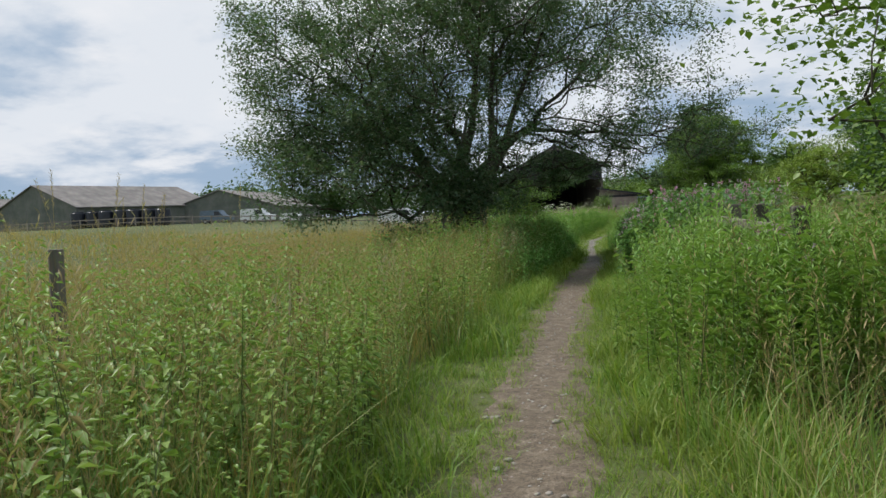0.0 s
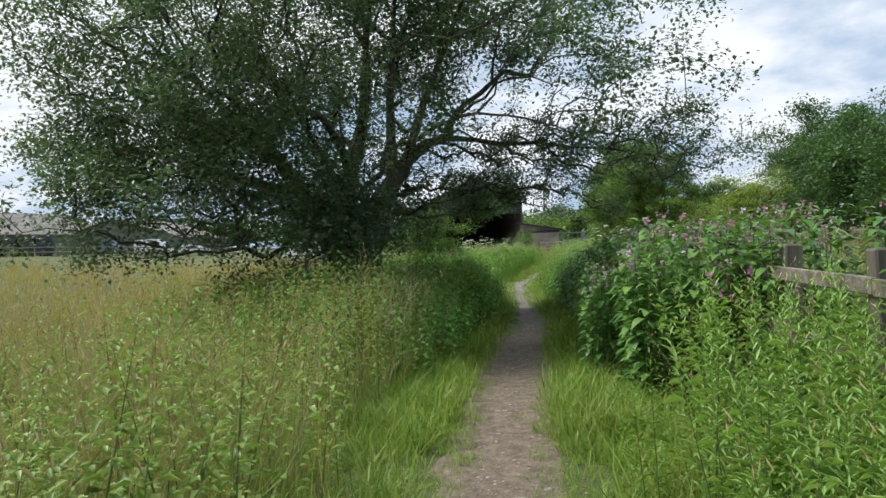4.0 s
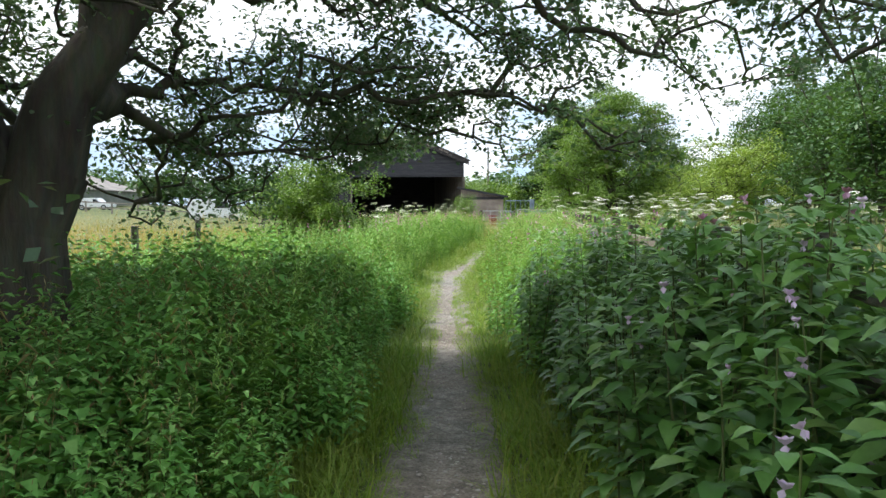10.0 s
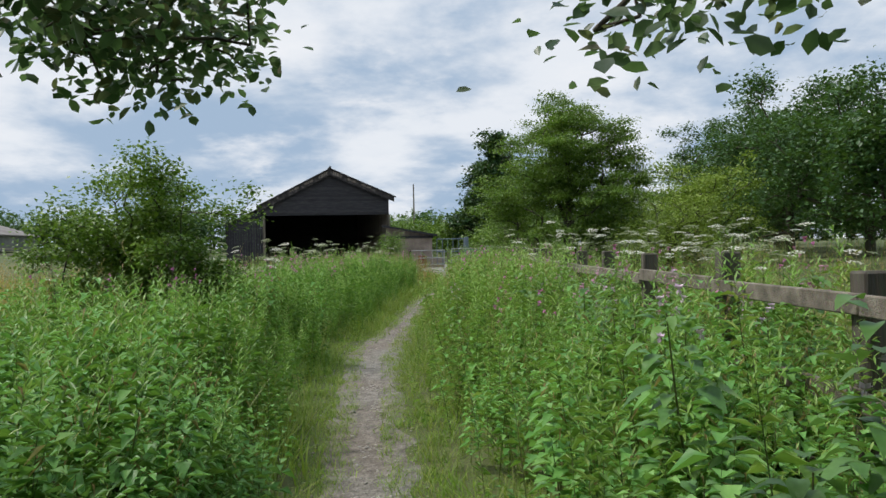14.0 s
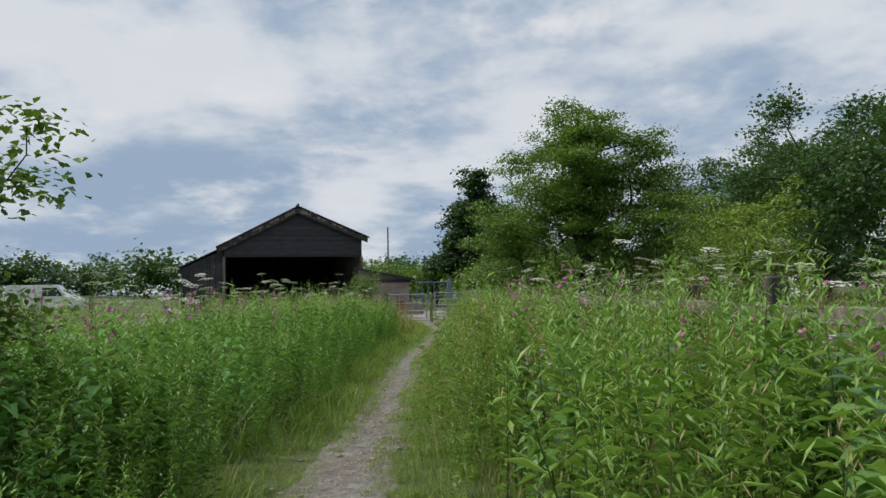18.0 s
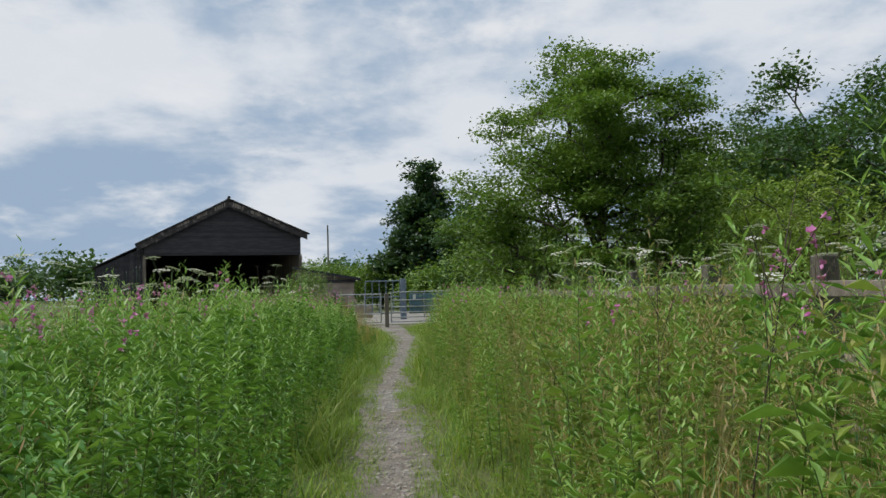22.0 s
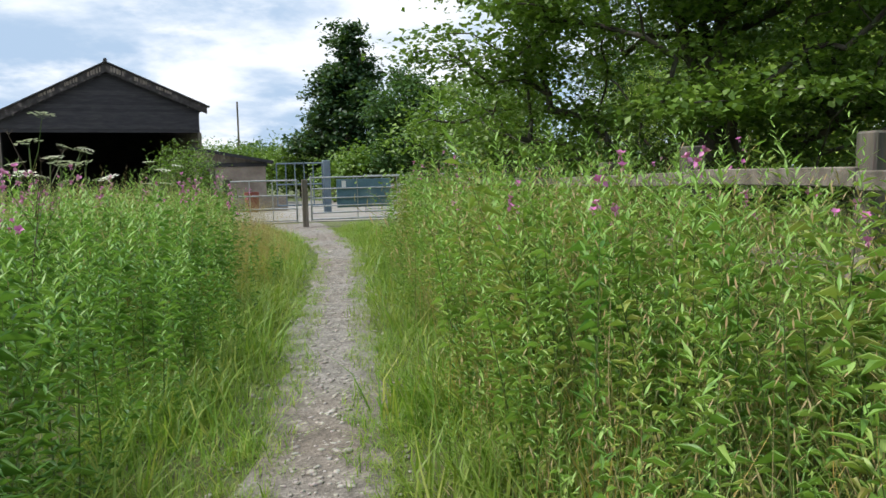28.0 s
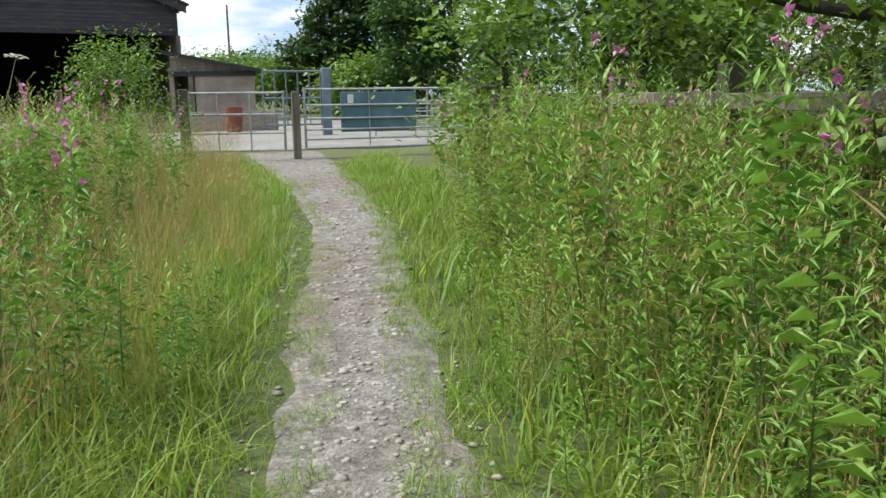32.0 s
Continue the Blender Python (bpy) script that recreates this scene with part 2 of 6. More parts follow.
M_BLACKWOOD = solid("black_stained_board", [(0.014, 0.014, 0.018), (0.026, 0.026, 0.032), (0.045, 0.043, 0.046)], 1.2, 0.75, 0, 0.3, (1, 1, 6), 12, 0.6)
M_BARGE = solid("peeling_barge_board", [(0.020, 0.019, 0.020), (0.034, 0.031, 0.032), (0.062, 0.055, 0.054), (0.20, 0.18, 0.17)], 2.6, 0.85, 0, 0.4, (1, 1, 1), 14)
M_OLDWOOD = solid("bare_grey_board", [(0.16, 0.135, 0.115), (0.25, 0.215, 0.185), (0.34, 0.30, 0.26)], 2, 0.9, 0, 0.4, (4, 4, 0.4), 20, 0.5)
M_SHEETROOF = solid("grey_fibre_cement_sheet", [(0.030, 0.030, 0.032), (0.054, 0.053, 0.055), (0.090, 0.087, 0.087)], 0.8, 0.9, 0, 0.3)
M_ROOFLIGHT = solid("weathered_grey_roof", [(0.13, 0.12, 0.115), (0.19, 0.175, 0.165), (0.26, 0.24, 0.22)], 0.6, 0.9, 0, 0.3)
M_TILE = solid("brown_clay_tile", [(0.058, 0.043, 0.042), (0.098, 0.072, 0.067), (0.137, 0.108, 0.101)], 2, 0.85, 0, 0.4, (1, 1, 1), 20, 0.5)
M_BRICK = solid("pale_weathered_brick", [(0.19, 0.155, 0.13), (0.28, 0.235, 0.20), (0.37, 0.32, 0.28)], 1.2, 0.9, 0, 0.4, (1, 1, 1), 18, 0.5)
M_GREENSHEET = solid("faded_green_cladding", [(0.085, 0.102, 0.085), (0.133, 0.145, 0.120), (0.190, 0.187, 0.170)], 0.5, 0.8, 0, 0.2)
M_DARKIN = solid("dark_brown_floor", [(0.03, 0.026, 0.022), (0.06, 0.052, 0.045)], 1.0, 0.95)
M_GALV = solid("galvanised_steel", [(0.28, 0.29, 0.30), (0.42, 0.43, 0.44), (0.52, 0.53, 0.54)], 5, 0.45, 0.7, 0.1)
M_BLUE = solid("faded_blue_paint", [(0.06, 0.13, 0.18), (0.10, 0.19, 0.25), (0.16, 0.25, 0.30)], 2, 0.5, 0.1, 0.1)
M_BLUEGREY = solid("blue_grey_steel", [(0.10, 0.14, 0.18), (0.15, 0.20, 0.25)], 3, 0.5, 0.2, 0.1)
M_RED = solid("faded_red_plastic", [(0.13, 0.035, 0.025), (0.24, 0.07, 0.045)], 3, 0.6)
M_CONCRETE = solid("yard_concrete", [(0.150, 0.142, 0.118), (0.220, 0.208, 0.185), (0.285, 0.272, 0.250)], 0.5, 0.9, 0, 0.2, (1, 1, 1), 10)
M_WRAP = solid("black_silage_wrap", [(0.012, 0.014, 0.02), (0.03, 0.033, 0.045)], 2, 0.3, 0, 0.5, (1, 1, 1), 9)
M_WHITE = solid("white_vehicle_paint", [(0.62, 0.63, 0.64), (0.78, 0.78, 0.78)], 1, 0.3, 0, 0.02)
M_VGLASS = solid("dark_vehicle_glass", [(0.012, 0.015, 0.018), (0.03, 0.034, 0.038)], 1, 0.08, 0, 0.0)
M_RUBBER = solid("black_rubber", [(0.015, 0.015, 0.015), (0.03, 0.03, 0.03)], 4, 0.8)
M_STONE = solid("grey_path_stone", [(0.20, 0.18, 0.155), (0.32, 0.295, 0.26), (0.46, 0.43, 0.39)], 3, 0.85, 0, 0.3, (1, 1, 1), 60)


def ground_material():
    m, n, l, b, out = nodes_of("meadow_soil")
    tex = n.new("ShaderNodeTexCoord")
    a = noise_of(n, l, 0.05, 4, 0.5, tex.outputs["Object"])
    f = noise_of(n, l, 1.7, 6, 0.65, tex.outputs["Object"])
    g = noise_of(n, l, 26, 4, 0.7, tex.outputs["Object"])
    r1 = ramp_of(n, [(0.035, 0.05, 0.014), (0.06, 0.085, 0.022), (0.09, 0.12, 0.03)])
    l.new(f.outputs["Fac"], r1.inputs[0])
    r2 = ramp_of(n, [(0.06, 0.085, 0.02), (0.10, 0.115, 0.035), (0.075, 0.105, 0.025)])
    l.new(f.outputs["Fac"], r2.inputs[0])
    k = n.new("ShaderNodeMapRange")
    k.inputs["From Min"].default_value, k.inputs["From Max"].default_value = 0.42, 0.58
    l.new(a.outputs["Fac"], k.inputs["Value"])
    c = mix_of(n, l, k.outputs[0], r1.outputs[0], r2.outputs[0])
    c = mix_of(n, l, 0.6, c, g.outputs["Color"], "SOFT_LIGHT")
    l.new(c, b.inputs["Base Color"])
    b.inputs["Roughness"].default_value = 0.95
    bp = n.new("ShaderNodeBump")
    bp.inputs["Strength"].default_value, bp.inputs["Distance"].default_value = 0.6, 0.04
    l.new(g.outputs["Fac"], bp.inputs["Height"])
    l.new(bp.outputs[0], b.inputs["Normal"])
    return m


def path_material():
    m, n, l, b, out = nodes_of("trodden_gravel")
    tex = n.new("ShaderNodeTexCoord")
    a = noise_of(n, l, 0.55, 4, 0.55, tex.outputs["Object"])
    g = noise_of(n, l, 7, 8, 0.72, tex.outputs["Object"])
    big = n.new("ShaderNodeTexVoronoi")
    big.inputs["Scale"].default_value = 26
    big.inputs["Randomness"].default_value = 1.0
    l.new(tex.outputs["Object"], big.inputs["Vector"])
    v = n.new("ShaderNodeTexVoronoi")
    v.inputs["Scale"].default_value = 75
    l.new(tex.outputs["Object"], v.inputs["Vector"])
    r1 = ramp_of(n, [(0.092, 0.084, 0.071), (0.192, 0.179, 0.158), (0.33, 0.313, 0.284)])
    r2 = ramp_of(n, [(0.085, 0.070, 0.057), (0.165, 0.138, 0.113), (0.26, 0.225, 0.19)])
    k2 = n.new("ShaderNodeMapRange")
    k2.inputs["From Min"].default_value, k2.inputs["From Max"].default_value = 0.3, 0.7
    l.new(g.outputs["Fac"], k2.inputs["Value"])
    l.new(k2.outputs[0], r1.inputs[0])
    l.new(k2.outputs[0], r2.inputs[0])
    k = n.new("ShaderNodeMapRange")
    k.inputs["From Min"].default_value, k.inputs["From Max"].default_value = 0.42, 0.6
    l.new(a.outputs["Fac"], k.inputs["Value"])
    c = mix_of(n, l, k.outputs[0], r1.outputs[0], r2.outputs[0])
    r3 = ramp_of(n, [(0.080, 0.059, 0.040), (0.150, 0.116, 0.082), (0.245, 0.200, 0.152)])
    l.new(k2.outputs[0], r3.inputs[0])
    xyz = n.new("ShaderNodeSeparateXYZ")
    l.new(tex.outputs["Object"], xyz.inputs[0])
    ragged = n.new("ShaderNodeMath")
    ragged.operation = "MULTIPLY_ADD"
    ragged.inputs[1].default_value = 9.0
    l.new(a.outputs["Fac"], ragged.inputs[0])
    l.new(xyz.outputs["Y"], ragged.inputs[2])
    k3 = n.new("ShaderNodeMapRange")
    k3.inputs["From Min"].default_value, k3.inputs["From Max"].default_value = 11.5, 14.0
    l.new(ragged.outputs[0], k3.inputs["Value"])
    c = mix_of(n, l, k3.outputs[0], r3.outputs[0], c)
    for src, amount in ((v, 0.4), (big, 0.12)):
        grey = n.new("ShaderNodeRGBToBW")
        l.new(src.outputs["Color"], grey.inputs[0])
        c = mix_of(n, l, amount, c, grey.outputs[0], "OVERLAY")
    l.new(c, b.inputs["Base Color"])
    b.inputs["Roughness"].default_value = 0.92
    last = None
    for src, strength, dist in ((v.outputs["Distance"], 0.6, 0.008), (big.outputs["Distance"], 0.3, 0.01), (g.outputs["Fac"], 0.7, 0.03)):
        bp = n.new("ShaderNodeBump")
        bp.inputs["Strength"].default_value, bp.inputs["Distance"].default_value = strength, dist
        l.new(src, bp.inputs["Height"])
        if last:
            l.new(last.outputs[0], bp.inputs["Normal"])
        last = bp
    l.new(last.outputs[0], b.inputs["Normal"])
    return m


M_GROUND, M_PATH = ground_material(), path_material()

# ---------- plan ----------
PATH_Y = [-45, -14, -8, -4, 0, 3.5, 6, 9, 13, 18, 22, 24.6, 29.5, 32.5, 35.6, 38, 40.5, 44.5, 48, 52, 57]
PATH_X = [2.2, 0.75, 0.3, 0.09, 0.1, 0.19, 0.3, 0.53, 0.51, 0.46, 0.5, 0.85, 1.45, 1.75, 2.33, 2.75, 3.22, 3.9, 4.2, 4.28, 4.3]
HALF_Y = [-45, -6, 2, 6, 9, 12, 17, 22, 26, 36, 41, 45, 50, 57]
HALF_W = [0.4, 0.34, 0.42, 0.46, 0.40, 0.31, 0.28, 0.34, 0.26, 0.31, 0.33, 0.38, 0.58, 0.9]


def path_x(y):
    return np.interp(y, PATH_Y, PATH_X)


def path_half(y):
    return np.interp(y, HALF_Y, HALF_W)


def smooth(a, lo, hi):
    s = np.clip((np.asarray(a, float) - lo) / (hi - lo), 0, 1)
    return s * s * (3 - 2 * s)


def ground_z(x, y):
    """Level along the path, rising gently to the farm on the far side of the field."""
    x, y = np.asarray(x, float), np.asarray(y, float)
    far = smooth(-x, 8, 70) * smooth(y, -30, 40)
    bank = 0.9 * smooth(x, 9, 26) * smooth(y, -20, 10)
    rough = 0.03 * np.sin(x * 1.3 + 0.7 * np.sin(y * 0.9)) * np.sin(y * 1.1 + 0.4) * smooth(np.abs(x - path_x(y)), 0.8, 3)
    return 2.3 * far + bank + rough


# ---------- mesh helpers ----------


def mesh_np(name, verts, faces, mats=(), index=None, smooth_faces=False):
    """A mesh from a vertex array and a face array (all triangles, or all quads)."""
    me = bpy.data.meshes.new(name)
    verts = np.asarray(verts, np.float32)
    faces = np.asarray(faces, np.int32)
    k = faces.shape[1]
    me.vertices.add(len(verts))
    me.vertices.foreach_set("co", verts.ravel())
    me.loops.add(faces.size)
    me.loops.foreach_set("vertex_index", faces.ravel())
    me.polygons.add(len(faces))
    me.polygons.foreach_set("loop_start", np.arange(0, faces.size, k, dtype=np.int32))
    me.polygons.foreach_set("loop_total", np.full(len(faces), k, np.int32))
    if index is not None:
        me.polygons.foreach_set("material_index", np.asarray(index, np.int32))
    if smooth_faces:
        me.polygons.foreach_set("use_smooth", np.ones(len(faces), bool))
    for m in mats:
        me.materials.append(m)
    me.update(calc_edges=True)
    return me


def part(name, bm, material, parent=None, label=""):
    """Links a bmesh as one mesh object under a thing or a part."""
    me = bpy.data.meshes.new(name)
    bm.to_mesh(me)
    bm.free()
    me.materials.append(material)
    ob = new(name, me)
    ob.parent = parent
    return tagged(ob, label)


def box(bm, x0, x1, y0, y1, z0, z1, bevel=0.0):
    m = Matrix.LocRotScale(((x0 + x1) / 2, (y0 + y1) / 2, (z0 + z1) / 2), None, (x1 - x0, y1 - y0, z1 - z0))
    r = bmesh.ops.create_cube(bm, size=1, matrix=m)
    if bevel:
        es = list({e for v in r["verts"] for e in v.link_edges})
        bmesh.ops.bevel(bm, geom=es, offset=bevel, segments=1, affect="EDGES")
    return bm


def boxed(name, mat, parent, x0, x1, y0, y1, z0, z1, bevel=0.0, label=""):
    return part(name, box(bmesh.new(), x0, x1, y0, y1, z0, z1, bevel), mat, parent, label)


def bar(bm, a, b, r, sides=8):
    a, b = Vector(a), Vector(b)
    d = b - a
    m = Matrix.Translation((a + b) / 2) @ d.to_track_quat("Z", "Y").to_matrix().to_4x4()
    bmesh.ops.create_cone(bm, cap_ends=True, segments=sides, radius1=r, radius2=r, depth=d.length, matrix=m)
    return bm


def prism(bm, outline, depth_vec):
    """A slab: the outline (points in order) pushed along depth_vec."""
    a = [bm.verts.new(p) for p in outline]
    b = [bm.verts.new(Vector(p) + Vector(depth_vec)) for p in outline]
    bm.faces.new(a)
    bm.faces.new(b[::-1])
    for i in range(len(a)):
        j = (i + 1) % len(a)
        bm.faces.new((a[i], b[i], b[j], a[j]))
    bmesh.ops.recalc_face_normals(bm, faces=bm.faces)
    return bm


class Shape:
    """A plant shape: triangles with a material slot each."""

    def __init__(self):
        self.v, self.f, self.m = [], [], []

    def tri(self, pts, faces, slot):
        o = len(self.v)
        self.v += [tuple(p) for p in pts]
        self.f += [tuple(i + o for i in f) for f in faces]
        self.m += [slot] * len(faces)

    def leaf(self, base, out, length, width, droop, slot, fold=0.25, parts=1):
        """A pointed leaf with a folded midrib that bends down along its length."""
        base, out = Vector(base), Vector(out).normalized()
        side = out.cross(Vector((0, 0, 1)))
        if side.length < 1e-3:
            side = Vector((1, 0, 0))
        side.normalize()
        up = side.cross(out).normalized()
        if parts == 1:
            mid = base + out * length * 0.42 + up * 0.0
            tip = base + out * length * 0.97 - Vector((0, 0, 1)) * droop * length
            lift = up * fold * width * 0.5
            self.tri([base, mid + side * width / 2 + lift, tip, mid - side * width / 2 + lift], [(0, 1, 2), (0, 2, 3)], slot)
            return
        pts, prof = [], (0.0, 0.78, 1.0, 0.6, 0.0)
        for i, w in enumerate(prof):
            s = i / (len(prof) - 1)
            c = base + out * length * s - Vector((0, 0, 1)) * droop * length * s * s
            lift = up * fold * width * 0.5 * w
            pts += [c + side * width / 2 * w + lift, c, c - side * width / 2 * w + lift]
        faces = []
        for i in range(len(prof) - 1):
            a = 3 * i
            faces += [(a, a + 3, a + 4), (a, a + 4, a + 1), (a + 1, a + 4, a + 5), (a + 1, a + 5, a + 2)]
        self.tri(pts, faces, slot)

    def stem(self, pts, r0, r1, slot, sides=3):
        ring = []
        for i, p in enumerate(pts):
            r = r0 + (r1 - r0) * i / (len(pts) - 1)
            ring += [Vector(p) + Vector((math.cos(2 * math.pi * k / sides) * r, math.sin(2 * math.pi * k / sides) * r, 0)) for k in range(sides)]
        faces = []
        for i in range(len(pts) - 1):
            for k in range(sides):
                a, b = i * sides + k, i * sides + (k + 1) % sides
                faces += [(a, b, b + sides), (a, b + sides, a + sides)]
        self.tri(ring, faces, slot)

    def blade(self, base, lean, height, width, bend, slot, segs=3):
        """A grass blade that arches over in the direction of lean."""
        base, lean = Vector(base), Vector(lean)
        side = Vector((-lean.y, lean.x, 0)).normalized()
        pts = []
        for i in range(segs + 1):
            s = i / segs
            c = base + lean * (bend * height * s * s) + Vector((0, 0, height * (s - 0.35 * bend * s * s * s)))
            w = width * (1 - s) * 0.5
            pts += [c + side * w, c - side * w] if i < segs else [c]
        faces = []
        for i in range(segs - 1):
            a = 2 * i
            faces += [(a, a + 2, a + 3), (a, a + 3, a + 1)]
        a = 2 * (segs - 1)
        faces.append((a, a + 2, a + 1))
        self.tri(pts, faces, slot)

    def arrays(self):
        return np.array(self.v, float), np.array(self.f, int), np.array(self.m, int)

    def mesh(self, name, mats):
        v, f, m = self.arrays()
        return mesh_np(name, v, f, mats, m)


def scatter(name, shapes, mats, pos, size, rng, lean=0.08, height=None):
    """One mesh of many plants: each place takes a random shape, turn, size and lean."""
    pos = np.asarray(pos, float)
    pick = rng.integers(0, len(shapes), len(pos))
    vs, fs, ms, o = [], [], [], 0
    for k, shape in enumerate(shapes):
        v, f, m = shape.arrays()
        where = np.nonzero(pick == k)[0]
        if not len(where):
            continue
        a = rng.uniform(0, 2 * np.pi, len(where))
        s = size[where] if np.ndim(size) else np.full(len(where), size)
        h = s if height is None else (height[where] if np.ndim(height) else np.full(len(where), height))
        c, n = np.cos(a)[:, None] * s[:, None], np.sin(a)[:, None] * s[:, None]
        x = v[None, :, 0] * c - v[None, :, 1] * n
        y = v[None, :, 0] * n + v[None, :, 1] * c
        z = v[None, :, 2] * h[:, None]
        lx, ly = rng.normal(0, lean, (2, len(where), 1))
        out = np.stack([x + lx * z, y + ly * z, z], -1) + pos[where][:, None, :]
        vs.append(out.reshape(-1, 3))
        fs.append((f[None] + (np.arange(len(where)) * len(v))[:, None, None] + o).reshape(-1, 3))
        ms.append(np.tile(m, len(where)))
        o += len(where) * len(v)
    me = mesh_np(name, np.concatenate(vs), np.concatenate(fs), mats, np.concatenate(ms))
    return new(name, me)

# ---------- ground and path ----------


def spaced(spans):
    out = []
    for a, b, step in spans:
        out += list(np.arange(a, b, step))
    return np.array(out + [spans[-1][1]])


gx = spaced([(-2500, -200, 230), (-200, -40, 10), (-40, -8, 2), (-8, 12, 0.5), (12, 60, 3), (60, 200, 14), (200, 2500, 230)])
gy = spaced([(-2500, -120, 238), (-120, -16, 8), (-16, 60, 0.6), (60, 140, 5), (140, 300, 16), (300, 3000, 270)])
GX, GY = np.meshgrid(gx, gy)
gz = ground_z(GX, GY)
gv = np.stack([GX, GY, gz], -1).reshape(-1, 3)
ni, nj = len(gx), len(gy)
ii, jj = np.meshgrid(np.arange(ni - 1), np.arange(nj - 1))
base = (jj * ni + ii).ravel()
ground = new("ground", mesh_np("ground", gv, np.stack([base, base + 1, base + ni + 1, base + ni], -1), [M_GROUND], None, True))
tagged(ground, "rough meadow soil with green and straw-coloured patches", "ground", kind="structure")

# the trodden path: a slightly dished strip with uneven edges
rng = np.random.default_rng(5)
py = np.arange(-40, 55, 0.12)
cross = np.array([-1.0, -0.8, -0.45, 0.0, 0.45, 0.8, 1.0])
wob = np.stack([np.interp(py, np.arange(-40, 56, 0.24), rng.normal(0, 0.04, 401)[: len(np.arange(-40, 56, 0.24))]) for _ in range(2)])
pv = []
for i, y in enumerate(py):
    hw = float(path_half(y))
    for c in cross:
        edge = (wob[0, i] if c < 0 else wob[1, i]) * abs(c)
        x = float(path_x(y)) + c * (hw + edge + 0.05)
        z = 0.006 + 0.012 * (1 - abs(c)) * math.sin(3.1 * y + c * 2) * 0.6 + 0.02 * (abs(c) - 0.4) * (abs(c) < 0.99) - (0.02 if abs(c) > 0.99 else 0)
        pv.append((x, y, max(z, 0.004) if abs(c) < 0.99 else -0.012))
k = len(cross)
pf = [(i * k + j, i * k + j + 1, (i + 1) * k + j + 1, (i + 1) * k + j) for i in range(len(py) - 1) for j in range(k - 1)]
path = new("path", mesh_np("path", pv, pf, [M_PATH], None, True))
tagged(path, "narrow trodden footpath of brown earth and grey gravel", "footpath", kind="structure")

# loose stones of the path
stone_shapes = []
for s in range(5):
    sh, r = Shape(), np.random.default_rng(s)
    bm = bmesh.new()
    bmesh.ops.create_icosphere(bm, subdivisions=1, radius=0.5)
    for v in bm.verts:
        v.co = Vector((v.co.x * r.uniform(0.7, 1.35), v.co.y * r.uniform(0.6, 1.1), v.co.z * r.uniform(0.25, 0.5)))
    bm.verts.index_update()
    sh.tri([v.co.copy() for v in bm.verts], [[v.index for v in f.verts] for f in bm.faces], 0)
    bm.free()
    stone_shapes.append(sh)
n = 9500
sy = np.where(rng.uniform(0, 1, n) < 0.62, rng.uniform(8, 53, n), rng.uniform(-11, 53, n))
so = np.clip(rng.normal(0, 0.68, n), -1.4, 1.3)
sx = path_x(sy) + so * path_half(sy)
small = (np.abs(rng.normal(0.0, 0.015, n)) + 0.009) * (1 + 0.35 * smooth(sy, 22, 30))
gravel = scatter("gravel", stone_shapes, [M_STONE], np.stack([sx, sy, np.full(n, 0.005)], -1), small, rng, 0.0)
tagged(gravel, "loose grey and buff gravel lying on the trodden earth path", "gravel", kind="stuff")
for i in range(110):
    y = rng.uniform(-8, 50)
    o = rng.choice([-1, 1]) * rng.uniform(0.3, 1.1)
    st = new("stone", bpy.data.meshes["stone"] if i else stone_shapes[1].mesh("stone", [M_STONE]))
    sc = rng.uniform(0.035, 0.075)
    st.matrix_basis = Matrix.LocRotScale((path_x(y) + o * path_half(y), y, 0.012), Euler((0, 0, rng.uniform(0, 6))), (sc, sc, sc))
    tagged(st, "grey stone half sunk in the earth path", "stone", "stones along the path")

# ---------- trees ----------


def grow(seed, roots, targets, step=0.4, bend=0.25, skip=1):
    """Branches from the trunk nodes to every target; returns nodes, parents and how many tips each node carries."""
    r = np.random.default_rng(seed)
    nodes, parents, way = [], [], []
    for chain in roots:
        last = chain[0]
        for j, p in enumerate(chain[1]):
            nodes.append(np.array(p, float))
            parents.append(last if j == 0 else len(nodes) - 2)
            way.append(0 if parents[-1] < 0 else way[parents[-1]] + np.linalg.norm(nodes[-1] - nodes[parents[-1]]))
    origin = nodes[0]
    targets = sorted(targets, key=lambda p: np.linalg.norm(np.array(p) - origin))
    tips = []
    for tgt in targets:
        tgt = np.array(tgt, float)
        arr = np.array(nodes[skip:])
        d = np.linalg.norm(arr - tgt, axis=1) + 0.22 * np.array(way[skip:]) + (0.5 if skip == 1 else 0.12) * np.maximum(0, arr[:, 2] - tgt[2])
        at = int(np.argmin(d)) + skip
        a = nodes[at].copy()
        count = max(2, int(np.linalg.norm(tgt - a) / step))
        sag = r.normal(0, bend, 3) * np.linalg.norm(tgt - a) * 0.35
        sag[2] = abs(sag[2]) * 0.8
        last = at
        for j in range(1, count + 1):
            s = j / count
            p = a + (tgt - a) * s + sag * math.sin(math.pi * s) + (r.normal(0, 0.04, 3) if j < count else 0)
            nodes.append(p)
            parents.append(last)
            way.append(way[last] + np.linalg.norm(p - nodes[last]))
            last = len(nodes) - 1
        tips.append(last)
    load = np.zeros(len(nodes))
    for tp in tips:
        k2 = tp
        while k2 >= 0:
            load[k2] += 1
            k2 = parents[k2]
    return np.array(nodes), np.array(parents), load, np.array(tips), np.array(way)


